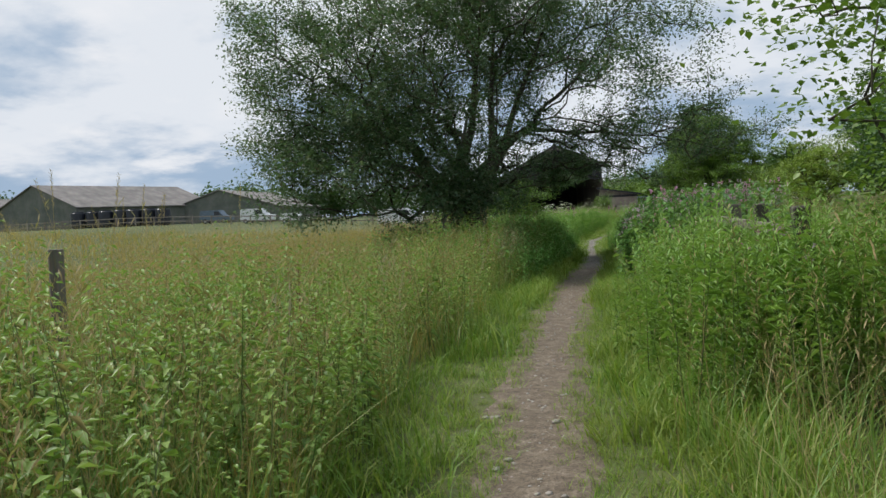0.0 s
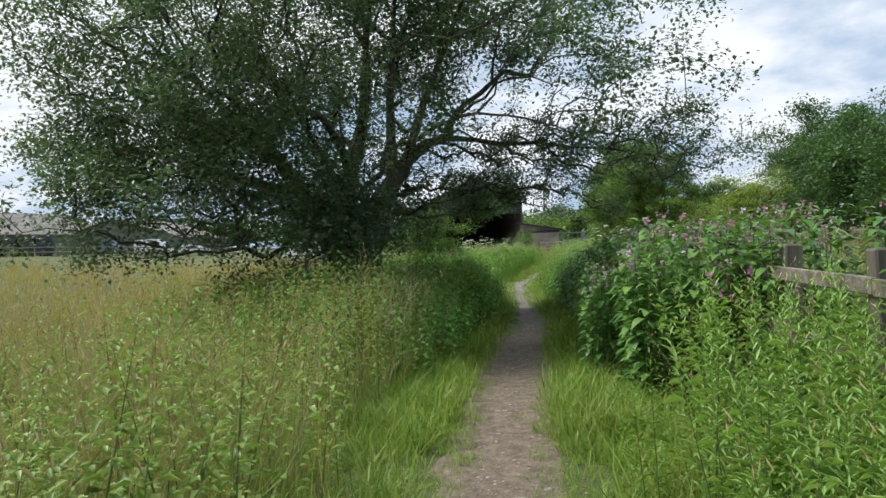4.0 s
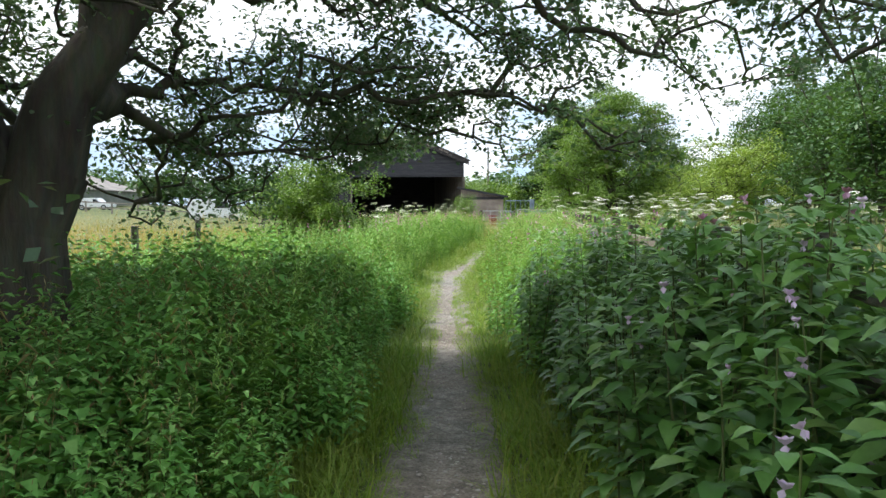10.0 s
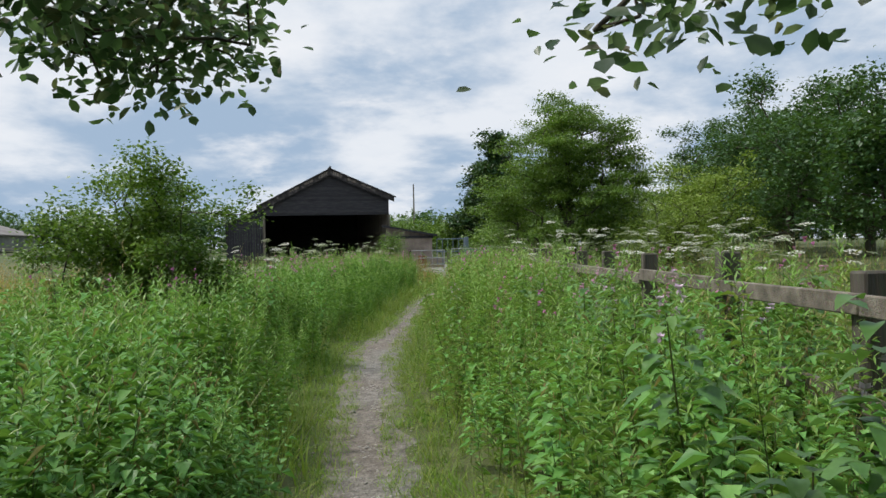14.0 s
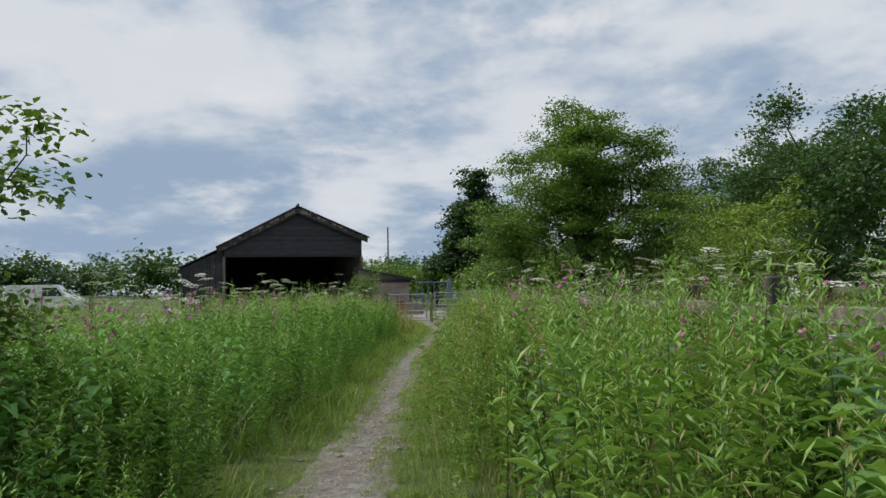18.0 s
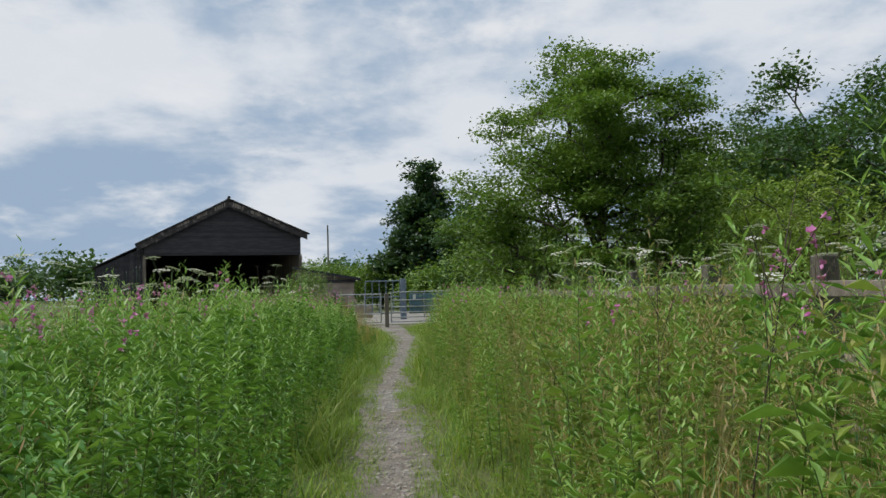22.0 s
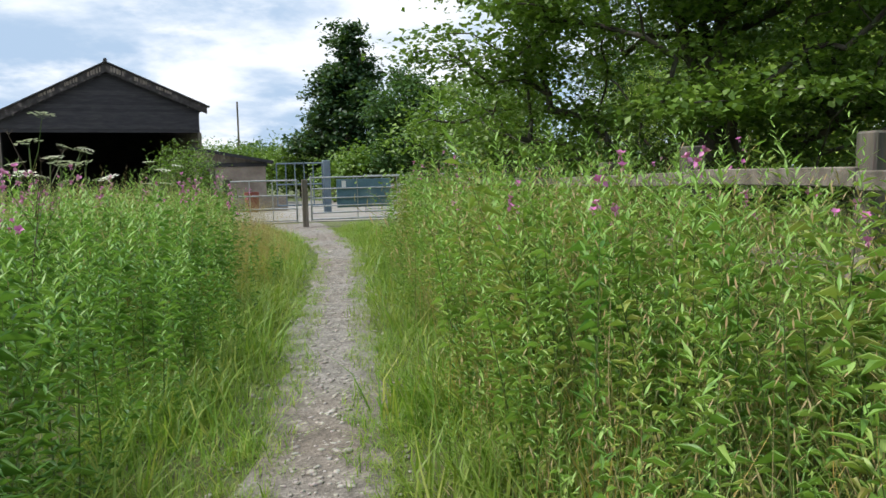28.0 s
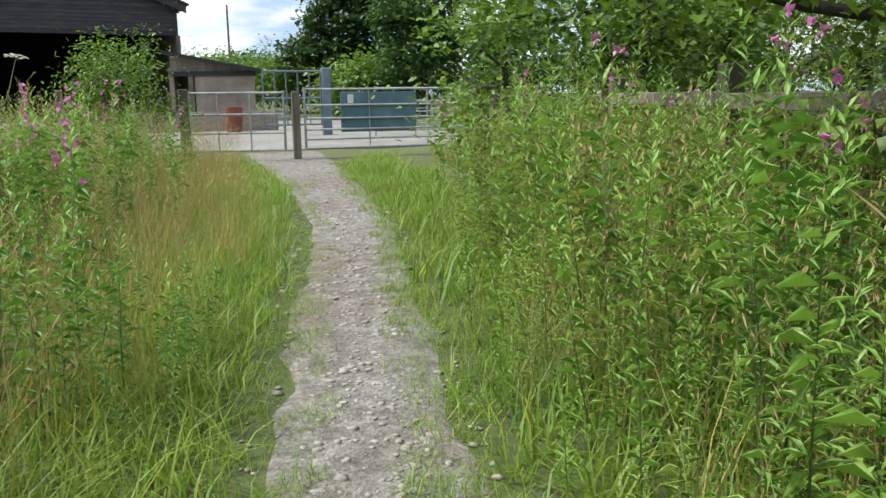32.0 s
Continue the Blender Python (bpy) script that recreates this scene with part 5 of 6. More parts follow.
def in_band(rng, n, y0, y1, d0, d1, side, power=1.0):
    """n random places at offsets d0 to d1 beyond the path's edge."""
    y = rng.uniform(y0, y1, n)
    d = d0 + (d1 - d0) * rng.uniform(0, 1, n) ** power
    if d0 >= 0.3:
        ragged = 0.2 * np.sin(y * 1.9 + side * 1.3) * np.sin(y * 0.73 + 0.5) + 0.12 * np.sin(y * 5.3 + side) + rng.normal(0, 0.09, n)
        d = np.maximum(d + ragged, 0.22)
    x = path_x(y) + side * (path_half(y) + d)
    return np.stack([x, y, ground_z(x, y) - 0.01], -1)


TREE = np.array([-2.45, 10.1])


def clear(p, extra=()):
    """Leaves out places inside the trunk, the gate mouth and the yard."""
    keep = np.hypot(p[:, 0] - TREE[0], p[:, 1] - TREE[1]) > 0.55
    keep &= p[:, 1] < 55.2
    keep &= ~((np.abs(p[:, 0] - 3.4) < 2.6) & (p[:, 1] > 51.6))
    off = p[:, 0] - path_x(p[:, 1])
    keep &= ~((off > 0.35) & (off < 2.4) & (p[:, 1] > 43.5)) | (extra == "short")
    keep &= ~((off < -0.35) & (off > -1.0) & (p[:, 1] > 46)) | (extra == "short")
    return p[keep]


rng = np.random.default_rng(77)
NET = [nettle(i, 14, 0.118, 0.58) for i in range(7)]
NET_FINE = [nettle(10 + i, 20, 0.064, 0.48) for i in range(6)]
WIL = [willowherb(20 + i, 58, True, 0.092) for i in range(8)]
WIL_FINE = [willowherb(30 + i, 56, True, 0.08) for i in range(8)]
SHORT = [clump(40 + i, 14, 0.13, 0.22, 0.0085, 0.9, segs=2) for i in range(6)]
TALL = [clump(50 + i, 9, 0.13, 0.75, 0.009, 0.7, 1, 0.14, 2, 5) for i in range(5)] + [clump(56 + i, 5, 0.12, 0.7, 0.008, 0.5, 3, 0.15, 2, 5) for i in range(3)]
DRY = [clump(60 + i, 6, 0.13, 0.75, 0.007, 0.5, 3, 0.16, 2, 5) for i in range(6)]
FIELD = [clump(70 + i, 10, 0.55, 0.8, 0.03, 0.35, 5, 0.34, 2, 4) for i in range(5)]


def wave(p, amp=0.24, scale=0.6):
    return 1 + amp * np.sin(p[:, 0] * scale * 2.1 + 1.3 * np.sin(p[:, 1] * scale)) * np.sin(p[:, 1] * scale * 1.7)


def stand(name, shapes, mats, p, low, high, label, category, lean=0.1, edge=None, width=None):
    p = clear(p, "short" if "verge" in name else "")
    h = rng.triangular(low * 0.72, (low + high) / 2, high * 1.1, len(p)) * wave(p)
    h = np.minimum(h, high * rng.uniform(0.8, 1.18, len(p)))
    far_left = (p[:, 0] < path_x(p[:, 1])) * smooth(p[:, 1], 35, 40)
    out = path_x(p[:, 1]) - p[:, 0]
    h *= 1 + 0.1 * (out > 0) * smooth(p[:, 1], 31, 34) * (1 - smooth(p[:, 1], 38, 43))
    h *= 1 - 0.25 * far_left * (1 - smooth(out, 1.5, 2.5))
    if edge:
        off = np.abs(p[:, 0] - path_x(p[:, 1])) - path_half(p[:, 1])
        h *= edge[0] + (1 - edge[0]) * smooth(off, 0.0, edge[1])
    ob = scatter(name, shapes, mats, p, h if width is None else h * width, rng, lean, h)
    return tagged(ob, label, category, kind="stuff")


cat = np.concatenate
# short grass along both edges of the path
m = cat([in_band(rng, 5400, -11, 52.5, -0.16, 0.85, -1, 1.1), in_band(rng, 5200, -11, 52.5, -0.16, 0.8, 1, 1.1)])
stand("verge_grass", SHORT, [M_GRASS], m, 0.45, 1.0, "short lush green grass along the path edges", "grass", 0.25, (0.7, 0.2), 1.15)
m = cat([in_band(rng, 1100, -11, 52, 0.3, 1.1, -1), in_band(rng, 500, 1, 13, 0.05, 0.6, -1), in_band(rng, 450, 1, 13, 0.05, 0.5, 1), in_band(rng, 800, -11, 2.5, 0.3, 1.2, 1), in_band(rng, 700, 28, 52, 0.3, 1.0, 1), in_band(rng, 500, 28, 52, 0.25, 0.8, -1), in_band(rng, 800, 36, 52, 0.25, 1.7, -1)])
stand("long_verge_grass", SHORT, [M_GRASS], m, 1.1, 2.1, "longer bright green grass behind the path edges", "grass", 0.25)
# low tufts and creeping grass on the path's edges
y = rng.uniform(-11, 52.5, 2600)
off = rng.choice((-1, 1), len(y)) * (1.12 - 0.75 * rng.uniform(0, 1, len(y)) ** 2.6)
x = path_x(y) + off * path_half(y)
m = np.stack([x, y, np.full(len(y), 0.004)], -1)
m = m[np.sin(m[:, 1] * 2.7 + 3 * off) + 0.6 * np.sin(m[:, 1] * 7.1) > -0.2]
stand("verge_tufts", SHORT, [M_GRASS], m, 0.16, 0.36, "low tufts of grass creeping over the path edges", "grass", 0.3, None, 2.2)
# tall grasses among the weeds
m = cat([in_band(rng, 3900, -12, 6, 0.8, 5.5, -1), in_band(rng, 750, 4, 11, 0.6, 5.0, -1), in_band(rng, 420, 11, 19, 0.6, 4.0, -1), in_band(rng, 700, 14, 47, 0.7, 4.5, -1),
         in_band(rng, 900, -12, 1, 0.5, 3.4, 1), in_band(rng, 500, 1, 16, 1.6, 5.5, 1), in_band(rng, 3300, 22, 51, 0.45, 3.2, 1), in_band(rng, 500, 14, 22, 0.7, 3.6, 1)])
stand("tall_grass", TALL, [M_GRASS_TALL, M_SEED], m, 0.8, 1.35, "tall seeding grass mixed among the weeds", "grass", 0.2, (0.6, 1.0))
m = cat([in_band(rng, 2300, 38.5, 51, 0.5, 4.2, -1), in_band(rng, 450, 38, 51, 0.7, 3.0, 1), in_band(rng, 1100, 24, 48, 0.6, 2.6, 1), in_band(rng, 260, -12, 2, 1.0, 4, 1), in_band(rng, 2500, -11, 5, 0.8, 6.0, -1)])
stand("dry_grass", DRY, [M_GRASS_DRY, M_SEED], m, 0.75, 1.22, "straw-coloured dry seeding grass", "grass", 0.2, (0.7, 0.8))
# nettles
m = in_band(rng, 2700, -11, 7.5, 0.7, 3.6, -1, 1.1)
m = m[rng.uniform(0, 1, len(m)) < (1 - 0.6 * smooth(m[:, 1], -4.5, -1)) * (0.45 + 0.55 * (np.sin(m[:, 0] * 2.3 + 1.1 * np.sin(m[:, 1] * 1.3)) > -0.35))]
stand("nettle_patch", NET_FINE, [M_NETTLE_OLD, M_STEM, M_SEED], m, 0.95, 1.34, "patch of nettles mixed with grass", "nettles", 0.12, (0.6, 0.8))
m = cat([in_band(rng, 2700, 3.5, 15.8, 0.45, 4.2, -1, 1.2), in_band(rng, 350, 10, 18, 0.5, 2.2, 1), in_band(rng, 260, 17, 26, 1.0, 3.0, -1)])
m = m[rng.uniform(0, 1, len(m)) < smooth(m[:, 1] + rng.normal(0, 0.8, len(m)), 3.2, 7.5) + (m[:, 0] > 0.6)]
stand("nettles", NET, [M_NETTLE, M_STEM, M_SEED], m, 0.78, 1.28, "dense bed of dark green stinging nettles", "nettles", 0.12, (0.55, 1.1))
# leafy willowherb without flowers
m = cat([in_band(rng, 2350, 14.2, 41, 0.5, 4.4, -1, 1.2), in_band(rng, 200, 12, 18, 0.5, 3, -1), in_band(rng, 380, 38.5, 50, 1.3, 3.6, -1), in_band(rng, 260, 8, 15, 0.5, 1.0, -1)])
stand("willowherb_stand", WIL, [M_HERB, M_STEM, M_HERB_TIP], m, 0.9, 1.36, "dense stand of tall leafy green willowherb", "willowherb", 0.14, (0.5, 1.0))
m = cat([in_band(rng, 800, -5.5, 0.6, 0.6, 2.8, 1), in_band(rng, 650, 13, 24, 0.75, 2.6, 1), in_band(rng, 300, 14, 52, 0.3, 0.9, 1), in_band(rng, 800, 18, 48, 1.0, 3.0, 1), in_band(rng, 550, 32, 49, 0.6, 2.6, 1)])
stand("willowherb_stand", WIL_FINE, [M_HERB_LIGHT, M_STEM, M_HERB_TIP], m, 0.9, 1.45, "bright green leafy willowherb beside the path", "willowherb", 0.12, (0.5, 0.8))
m = cat([in_band(rng, 1050, 23, 50, 0.5, 3.6, 1, 1.1), in_band(rng, 160, 14, 23, 1.6, 4.0, 1)])
stand("ageing_willowherb", WIL_FINE, [M_HERB_OLD, M_STEM, M_HERB_TIP], m, 0.98, 1.6, "tall willowherb with yellowing lower leaves", "willowherb", 0.24, (0.4, 1.2))
# the open fields
n = 3800
x = path_x(0) - 9.0 - 70 * rng.uniform(0, 1, n) ** 1.7
y = rng.uniform(-16, 92, n)
m = np.stack([x, y, ground_z(x, y) - 0.02], -1)
m = m[~((m[:, 0] > -15) & (m[:, 1] > 52))]
stand("hay_meadow", FIELD, [M_GRASS_DRY, M_SEED], m, 0.75, 1.15, "wide straw-coloured hay meadow with seeding grasses", "meadow", 0.1, None, 1.3)
n = 1500
x = path_x(0) + 8.5 + 40 * rng.uniform(0, 1, n) ** 1.5
y = rng.uniform(-12, 85, n)
m = np.stack([x, y, ground_z(x, y) - 0.02], -1)
m = m[~((m[:, 0] < 22) & (m[:, 1] > 52)) & ~((m[:, 0] < 7) & (m[:, 1] > 34))]
stand("rough_field", FIELD, [M_GRASS_TALL, M_SEED], m, 0.75, 1.2, "rough field of green and straw-coloured grass", "meadow", 0.12, None, 1.2)


m = in_band(rng, 2300, -14, 50, 3.2, 9.5, -1)
stand("meadow_edge", DRY, [M_GRASS_DRY, M_SEED], m, 0.8, 1.15, "straw-coloured seeding grass at the edge of the hay meadow", "meadow", 0.15, None, 1.25)
m = in_band(rng, 2300, -12, 50, 3.4, 9.5, 1)
stand("rough_grass", TALL, [M_GRASS_TALL, M_SEED], m, 0.8, 1.25, "tall green and straw-coloured grass beyond the timber fence", "grass", 0.18, None, 1.25)


# plants that can be counted
def balsam_parts(seed):
    r = random.Random(seed)
    s, lf = Shape(), Shape()
    s.stem([(0, 0, 0), (0.01, 0, 0.4), (0.0, 0.02, 0.85), (0.02, 0.02, 1.27)], 0.009, 0.003, 0, 5)
    for i in range(24):
        t = 0.08 + 0.052 * i + r.uniform(-0.02, 0.02)
        a = i * 2.4 + r.uniform(-0.5, 0.5)
        ln = (0.148 if i < 19 else 0.11) * r.uniform(0.65, 1.2)
        for k in range(4 if i > 11 else 3):
            aa = a + k * 1.7 + r.uniform(-0.5, 0.5)
            d = Vector((math.cos(aa), math.sin(aa), r.uniform(0.0, 0.5)))
            lf.leaf(Vector((0, 0, t + r.uniform(-0.03, 0.03))) + d * r.uniform(0.02, 0.1), d, ln, ln * r.uniform(0.5, 0.64), r.uniform(0.15, 0.75), 0, 0.3, 3)
    return s, lf


def blossom(seed, big=0.026):
    """A hooded flower with a lip and two wings."""
    s = Shape()
    r = random.Random(seed)
    for i in range(5):
        a = i * 1.256 + r.uniform(-0.2, 0.2)
        s.leaf((0, 0, 0), (math.cos(a), math.sin(a) * 0.8, 0.5), big * 0.8, big * 0.95, -0.3, 0, 0.5)
    s.leaf((0, 0, 0.003), (0.2, 0, -1), big * 0.9, big * 0.6, 0.0, 0, 0.4)
    s.leaf((0, 0, 0.003), (-0.2, 0.1, -1), big * 0.9, big * 0.6, 0.0, 0, 0.4)
    return s


FLOWERS = {}
for key, mat, big in (("pink", M_PINK, 0.031), ("pale", M_PALE, 0.03), ("magenta", M_MAGENTA, 0.028)):
    FLOWERS[key] = [blossom(i, big).mesh("flower", [mat]) for i in range(2)]
BSTEM, BLEAF = [], []
for i in range(4):
    s, lf = balsam_parts(100 + i)
    BSTEM.append(s.mesh("stem", [M_STEM_RED]))
    BLEAF.append(lf.mesh("foliage", [M_BALSAM]))
pr = random.Random(12)


def small_part(name, me, parent, m):
    ob = new(name, me)
    ob.parent = parent
    ob.matrix_basis = m
    return ob


def balsam(x, y, h, flowers, colours):
    top = new("balsam")
    top.matrix_basis = Matrix.LocRotScale((x, y, float(ground_z(x, y)) - 0.01), Euler((pr.uniform(-0.1, 0.1), pr.uniform(-0.1, 0.1), pr.uniform(0, 6.28))), (h / 1.32,) * 3)
    k = pr.randrange(4)
    small_part("stem", BSTEM[k], top, Matrix())
    small_part("foliage", BLEAF[k], top, Matrix())
    key = pr.choice(colours)
    for i in range(flowers):
        a = pr.uniform(0, 6.28)
        sc = pr.uniform(0.75, 1.15)
        d = pr.uniform(0.03, 0.13)
        small_part("flower", FLOWERS[key][i % 2], top, Matrix.LocRotScale((d * math.cos(a), d * math.sin(a), 1.27 + pr.uniform(-0.12, 0.08)), Euler((pr.uniform(-0.6, 0.6), 0, a)), (sc,) * 3))
    label = "broad-leaved balsam with %s flowers on a reddish stem" % {"pink": "pink", "pale": "pale lilac-white", "magenta": "magenta"}[key] if flowers else "broad-leaved balsam in bud on a reddish stem"
    tagged(top, label, "balsam", "balsam beside the path")


for i in range(280):
    y = pr.uniform(1.9, 13.2)
    d = 0.38 + 2.3 * pr.random() ** 0.9
    if y < 3.6:
        d = max(d, 0.75)
    h = min(0.75 + 0.75 * d, 1.6) * pr.uniform(0.85, 1.08)
    if y > 9.5:
        h *= 0.88
    balsam(float(path_x(y) + path_half(y) + d), y, h, pr.choice((3, 5, 6, 8, 9)) if y < 5.5 else pr.choice((0, 0, 0, 3)), ["pink", "pink", "pale"])
for i in range(46):
    y = pr.uniform(14.5, 22)
    balsam(float(path_x(y) + path_half(y) + 1.3 + 1.6 * pr.random()), y, pr.uniform(0.95, 1.3), pr.choice((4, 5, 7)), ["pink", "pink", "pale"])
for x, y, h in ((1.9, -4.9, 1.15), (4.55, 41.2, 0.95), (-1.6, 5.0, 1.15), (-1.9, 5.3, 1.1), (1.75, 13.8, 1.3), (2.0, 14.6, 1.2), (2.2, 16.2, 1.2), (1.6, 20.5, 1.05)):
    balsam(x, y, h, 4, ["pink", "pale"])


FSTEM = [willowherb(200 + i, 60).mesh("foliage", [M_HERB, M_STEM, M_HERB_TIP]) for i in range(4)]


def flowering(x, y, h, n):
    top = new("flowering_willowherb")
    top.matrix_basis = Matrix.LocRotScale((x, y, float(ground_z(x, y)) - 0.01), Euler((pr.uniform(-0.1, 0.1), pr.uniform(-0.1, 0.1), pr.uniform(0, 6.28))), (h,) * 3)
    small_part("foliage", FSTEM[pr.randrange(4)], top, Matrix())
    for i in range(n):
        a, sc = pr.uniform(0, 6.28), pr.uniform(0.8, 1.2) / h
        d = pr.uniform(0.015, 0.06)
        small_part("flower", FLOWERS["magenta"][i % 2], top, Matrix.LocRotScale((d * math.cos(a), d * math.sin(a), 0.98 - 0.035 * i + pr.uniform(-0.02, 0.04)), Euler((pr.uniform(-0.8, 0.8), pr.uniform(-0.5, 0.5), a)), (sc,) * 3))
    tagged(top, "tall green willowherb with magenta flowers at its tip", "willowherb", "flowering willowherb along the path")


for i in range(110):
    y = pr.uniform(19, 46)
    flowering(float(path_x(y) - path_half(y) - 0.9 - 2.4 * pr.random()), y, pr.uniform(1.15, 1.42), pr.choice((4, 5, 6, 8)))
for i in range(85):
    y = pr.uniform(16, 49)
    flowering(float(path_x(y) + path_half(y) + 0.7 + 2.3 * pr.random()), y, pr.uniform(1.1, 1.55), pr.choice((3, 4, 5, 6)))
for i in range(14):
    y = pr.uniform(-4, 2)
    flowering(float(path_x(y) + path_half(y) + 0.9 + 1.2 * pr.random()), y, pr.uniform(1.0, 1.25), 4)


def umbel(seed):
    s, r = Shape(), random.Random(seed)
    for i in range(16):
        a = i * 2.4
        d = 0.1 * math.sqrt((i + 0.5) / 16)
        p = Vector((d * math.cos(a), d * math.sin(a), 0.05 - 1.6 * d * d + r.uniform(-0.004, 0.004)))
        s.tri([(0, 0, 0), p, p + Vector((0.002, 0.002, 0))], [(0, 1, 2)], 1)
        for j in range(4):
            aa = j * 1.57 + r.random()
            s.leaf(p + Vector((0, 0, 0.002)), (math.cos(aa), math.sin(aa), 0.35), 0.024, 0.022, 0.1, 0)
    return s


UMB = [umbel(i).mesh("umbel", [M_UMBEL, M_STEM]) for i in range(3)]


def hog_stem(seed):
    s, r = Shape(), random.Random(seed)
    s.stem([(0, 0, 0), (0.01, 0.01, 0.5), (0.0, 0.02, 1.0), (0.01, 0.02, 1.36)], 0.011, 0.005, 0, 5)
    tips = [(0.01, 0.02, 1.36)]
    for i in range(4):
        a, t = i * 1.7 + r.random(), 0.75 + 0.13 * i
        e = (0.26 * math.cos(a), 0.26 * math.sin(a), t + r.uniform(0.3, 0.45))
        s.stem([(0, 0.01, t), (e[0] * 0.6, e[1] * 0.6, t + 0.18), e], 0.005, 0.003, 0)
        tips.append(e)
    for i in range(5):
        a = i * 2.2
        d = Vector((math.cos(a), math.sin(a), 0.5))
        for k2 in (-0.7, 0, 0.7):
            dd = Vector((math.cos(a + k2), math.sin(a + k2), 0.25))
            s.leaf(Vector((0, 0, 0.2 + 0.13 * i)) + d * 0.12, dd, 0.17, 0.09, 0.4, 1, 0.25, 3)
    return s, tips


HOG = [hog_stem(i) for i in range(3)]
HOGM = [h[0].mesh("stem", [M_STEM, M_HERB]) for h in HOG]


def hogweed(x, y, h):
    top = new("hogweed")
    k = pr.randrange(3)
    top.matrix_basis = Matrix.LocRotScale((x, y, float(ground_z(x, y)) - 0.01), Euler((pr.uniform(-0.07, 0.07), pr.uniform(-0.07, 0.07), pr.uniform(0, 6.28))), (h / 1.4,) * 3)
    small_part("stem", HOGM[k], top, Matrix())
    for t in HOG[k][1]:
        sc = pr.uniform(0.7, 1.15)
        head = small_part("umbel", UMB[pr.randrange(3)], top, Matrix.LocRotScale(t, Euler((pr.uniform(-0.3, 0.3), pr.uniform(-0.3, 0.3), pr.uniform(0, 6))), (sc,) * 3))
        tagged(head, kind="stuff")
    tagged(top, "tall hogweed with flat creamy white flower heads", "hogweed", "hogweed in the rough field")


for i in range(46):
    y = pr.uniform(15, 34)
    hogweed(float(path_x(y) + 2.0 + 4.5 * pr.random() ** 0.8), y, pr.uniform(1.3, 1.75))
for i in range(26):
    y = pr.uniform(22, 44)
    hogweed(float(path_x(y) - 2.4 - 3.0 * pr.random()), y, pr.uniform(1.3, 1.65))


def dock_parts(seed):
    s, r = Shape(), random.Random(seed)
    s.stem([(0, 0, 0), (0.01, 0, 0.5), (0.03, 0.02, 1.1)], 0.006, 0.002, 0)
    for i in range(60):
        t = 0.45 + 0.65 * i / 60
        a = i * 2.4
        d = 0.035 * (1.15 - t) + 0.012
        s.leaf((0.02 * t + d * math.cos(a) * 0.4, d * math.sin(a) * 0.4, t), (math.cos(a), math.sin(a), 0.6), 0.03, 0.02, 0.2, 0)
    for i in range(6):
        a = i * 1.3
        s.leaf((0, 0, 0.08 + 0.06 * i), (math.cos(a), math.sin(a), 0.7), 0.22, 0.06, 0.5, 1, 0.3, 3)
    return s


M_DOCK = leafy("rusty_dock_seed", [(0.10, 0.045, 0.02), (0.17, 0.075, 0.035), (0.22, 0.11, 0.05)], 0.2, 0.8, patch_colour=(0.12, 0.06, 0.03))
DOCKS = [dock_parts(i).mesh("dock", [M_DOCK, M_HERB_OLD]) for i in range(3)]
for i in range(46):
    y = pr.uniform(-9, 4) if i < 26 else pr.uniform(17, 44)
    side = -1 if i < 30 else pr.choice((-1, 1))
    x = float(path_x(y) + side * (path_half(y) + 0.9 + 2.6 * pr.random()))
    q = new("dock", DOCKS[i % 3])
    sc = pr.uniform(0.85, 1.15)
    q.matrix_basis = Matrix.LocRotScale((x, y, float(ground_z(x, y)) - 0.01), Euler((pr.uniform(-0.1, 0.1), pr.uniform(-0.1, 0.1), pr.uniform(0, 6))), (sc,) * 3)
    tagged(q, "dock plant with a rusty brown seed spike", "dock", "docks among the weeds")


def dead_stalk(seed):
    s, r = Shape(), random.Random(seed)
    s.stem([(0, 0, 0), (0.02, 0, 0.6), (0.03, 0.03, 1.25)], 0.004, 0.002, 0)
    for i in range(6):
        a, t = i * 1.9, 0.8 + 0.07 * i
        e = Vector((0.16 * math.cos(a), 0.16 * math.sin(a), t + 0.28))
        s.stem([(0.02, 0.01, t), e], 0.0025, 0.0015, 0)
        for j in range(7):
            aa = j * 0.9
            s.stem([e, e + Vector((0.035 * math.cos(aa), 0.035 * math.sin(aa), 0.03))], 0.001, 0.0008, 0)
    return s


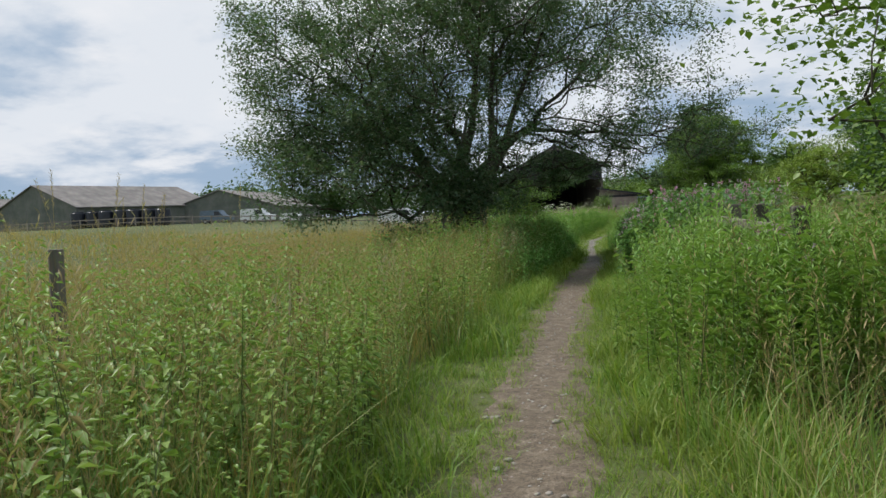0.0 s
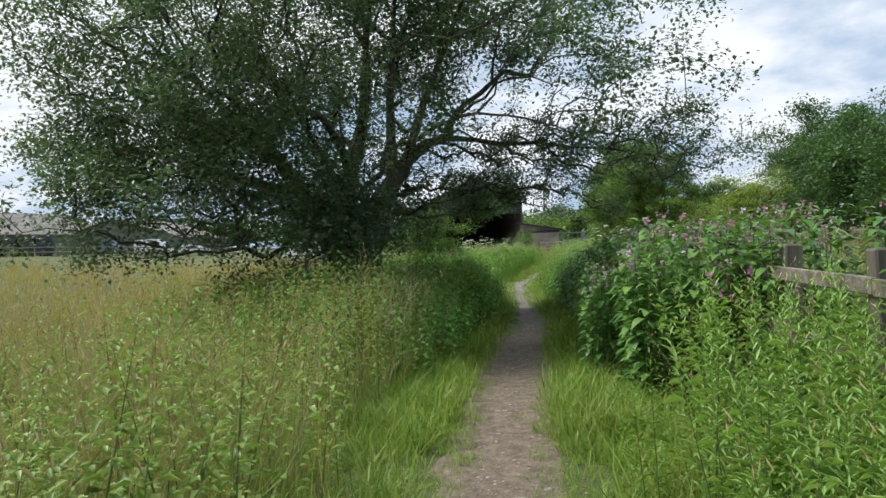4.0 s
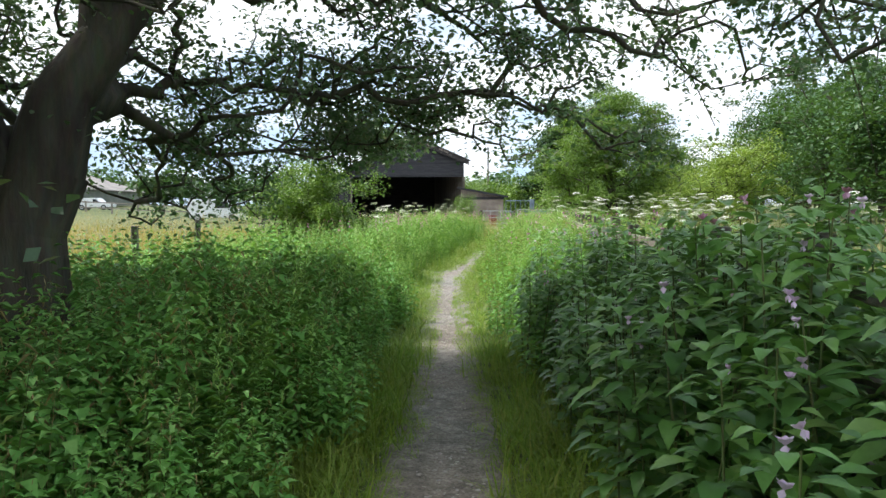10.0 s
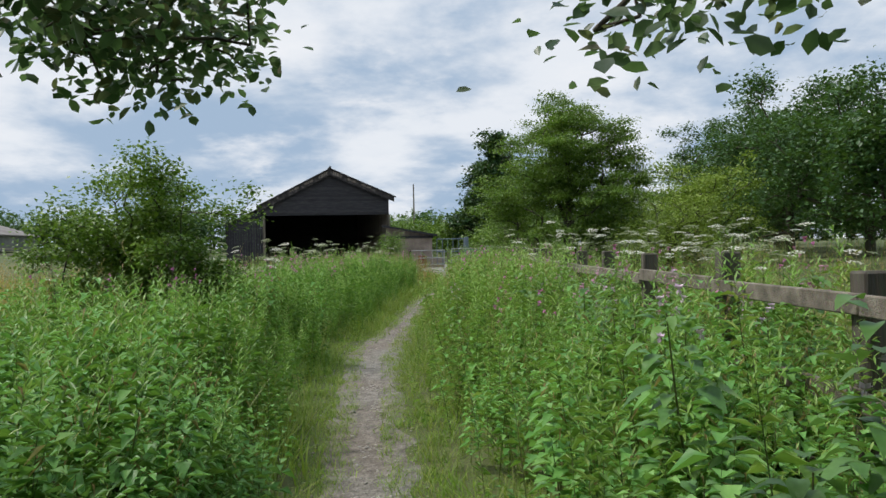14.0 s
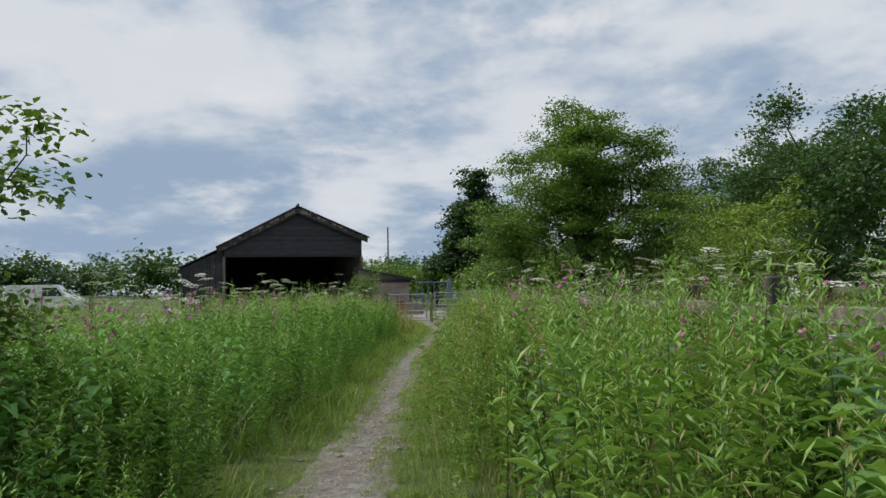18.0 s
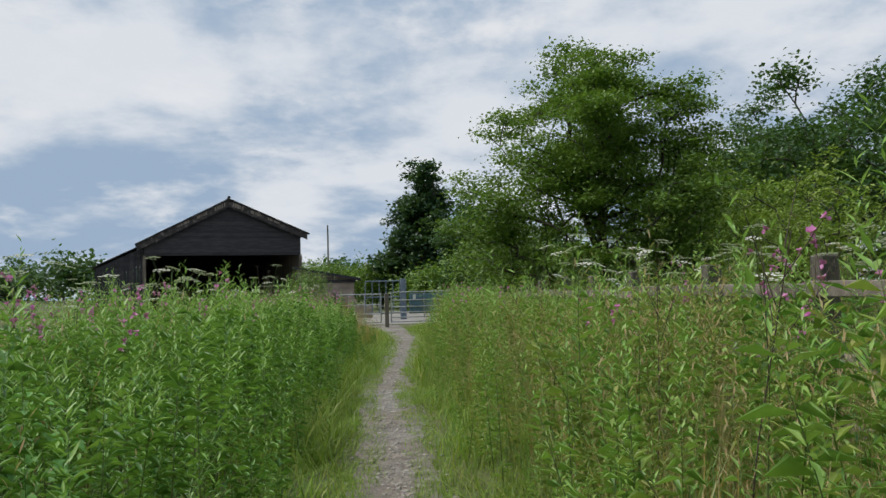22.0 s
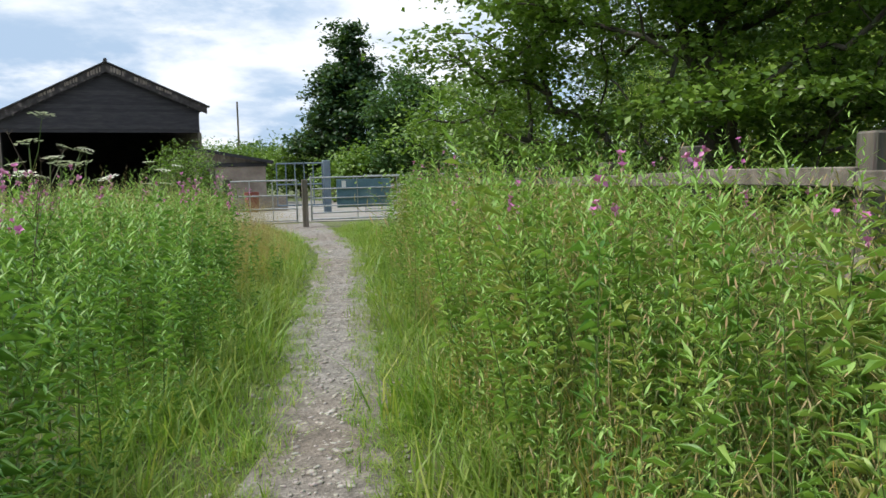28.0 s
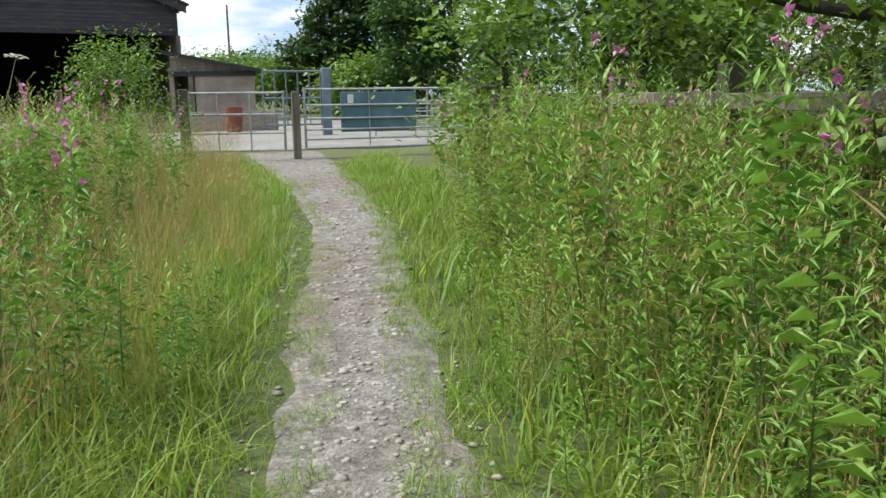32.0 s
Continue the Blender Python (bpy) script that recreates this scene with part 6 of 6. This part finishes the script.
M_DEAD = solid("dead_brown_stalk", [(0.05, 0.035, 0.025), (0.11, 0.08, 0.06)], 4, 0.9)
STALKS = [dead_stalk(i).mesh("dead_stalk", [M_DEAD]) for i in range(3)]
for i in range(16):
    y = pr.uniform(15, 45)
    side = pr.choice((-1, 1, 1))
    x = float(path_x(y) + side * (path_half(y) + 0.7 + 2.2 * pr.random()))
    q = new("dead_stalk", STALKS[i % 3])
    sc = pr.uniform(0.85, 1.2)
    q.matrix_basis = Matrix.LocRotScale((x, y, float(ground_z(x, y)) - 0.01), Euler((pr.uniform(-0.15, 0.15), pr.uniform(-0.15, 0.15), pr.uniform(0, 6))), (sc,) * 3)
    tagged(q, "dead brown stalk with empty seed umbels", "dead stalk", "dead stalks among the weeds")


def grass_stalk(seed):
    s, r = Shape(), random.Random(seed)
    b = r.uniform(0.04, 0.16)
    s.stem([(0, 0, 0), (b * 0.2, 0, 0.7), (b * 0.6, 0, 1.4), (b * 1.4, 0, 1.95)], 0.004, 0.0015, 0)
    for i in range(26):
        t = 1.6 + 0.35 * i / 26
        a = i * 2.4
        s.leaf((b * (0.75 + 0.65 * (t - 1.6) / 0.35), 0, t), (math.cos(a) * 0.5, math.sin(a) * 0.5, 0.8), 0.05, 0.008, 0.1, 0)
    return s


# pale dry stalks fallen among the nettles
M_STRAW = solid("pale_dry_straw", [(0.30, 0.25, 0.16), (0.46, 0.40, 0.28)], 5, 0.85)
STRAWS = [dead_stalk(10 + i).mesh("dry_stalk", [M_STRAW]) for i in range(2)]
for i in range(14):
    y = pr.uniform(2.2, 4.6) if i < 8 else pr.uniform(-6, 0)
    x = float(path_x(y) - path_half(y) - 0.7 - 0.9 * pr.random())
    q = new("dry_stalk", STRAWS[i % 2])
    sc = pr.uniform(0.75, 0.95)
    q.matrix_basis = Matrix.LocRotScale((x, y, float(ground_z(x, y)) - 0.01), Euler((pr.uniform(-0.35, 0.35), pr.uniform(-0.35, 0.35), pr.uniform(0, 6))), (sc,) * 3)
    tagged(q, "pale dry branching stalk leaning among the nettles", "dead stalk", "pale dry stalks beside the path")

GSTALK = [grass_stalk(i).mesh("grass_stalk", [M_SEED]) for i in range(3)]
for i in range(12):
    x, y = pr.uniform(-6.2, -3.6), pr.uniform(-3.6, 1.5)
    q = new("grass_stalk", GSTALK[i % 3])
    sc = pr.uniform(0.88, 1.1)
    q.matrix_basis = Matrix.LocRotScale((x, y, float(ground_z(x, y)) - 0.01), Euler((pr.uniform(-0.08, 0.08), pr.uniform(-0.08, 0.08), pr.uniform(0, 6))), (sc,) * 3)
    tagged(q, "tall thin grass stalk with a straw-coloured seed head", "grass stalk", "tall grass stalks at the meadow edge")
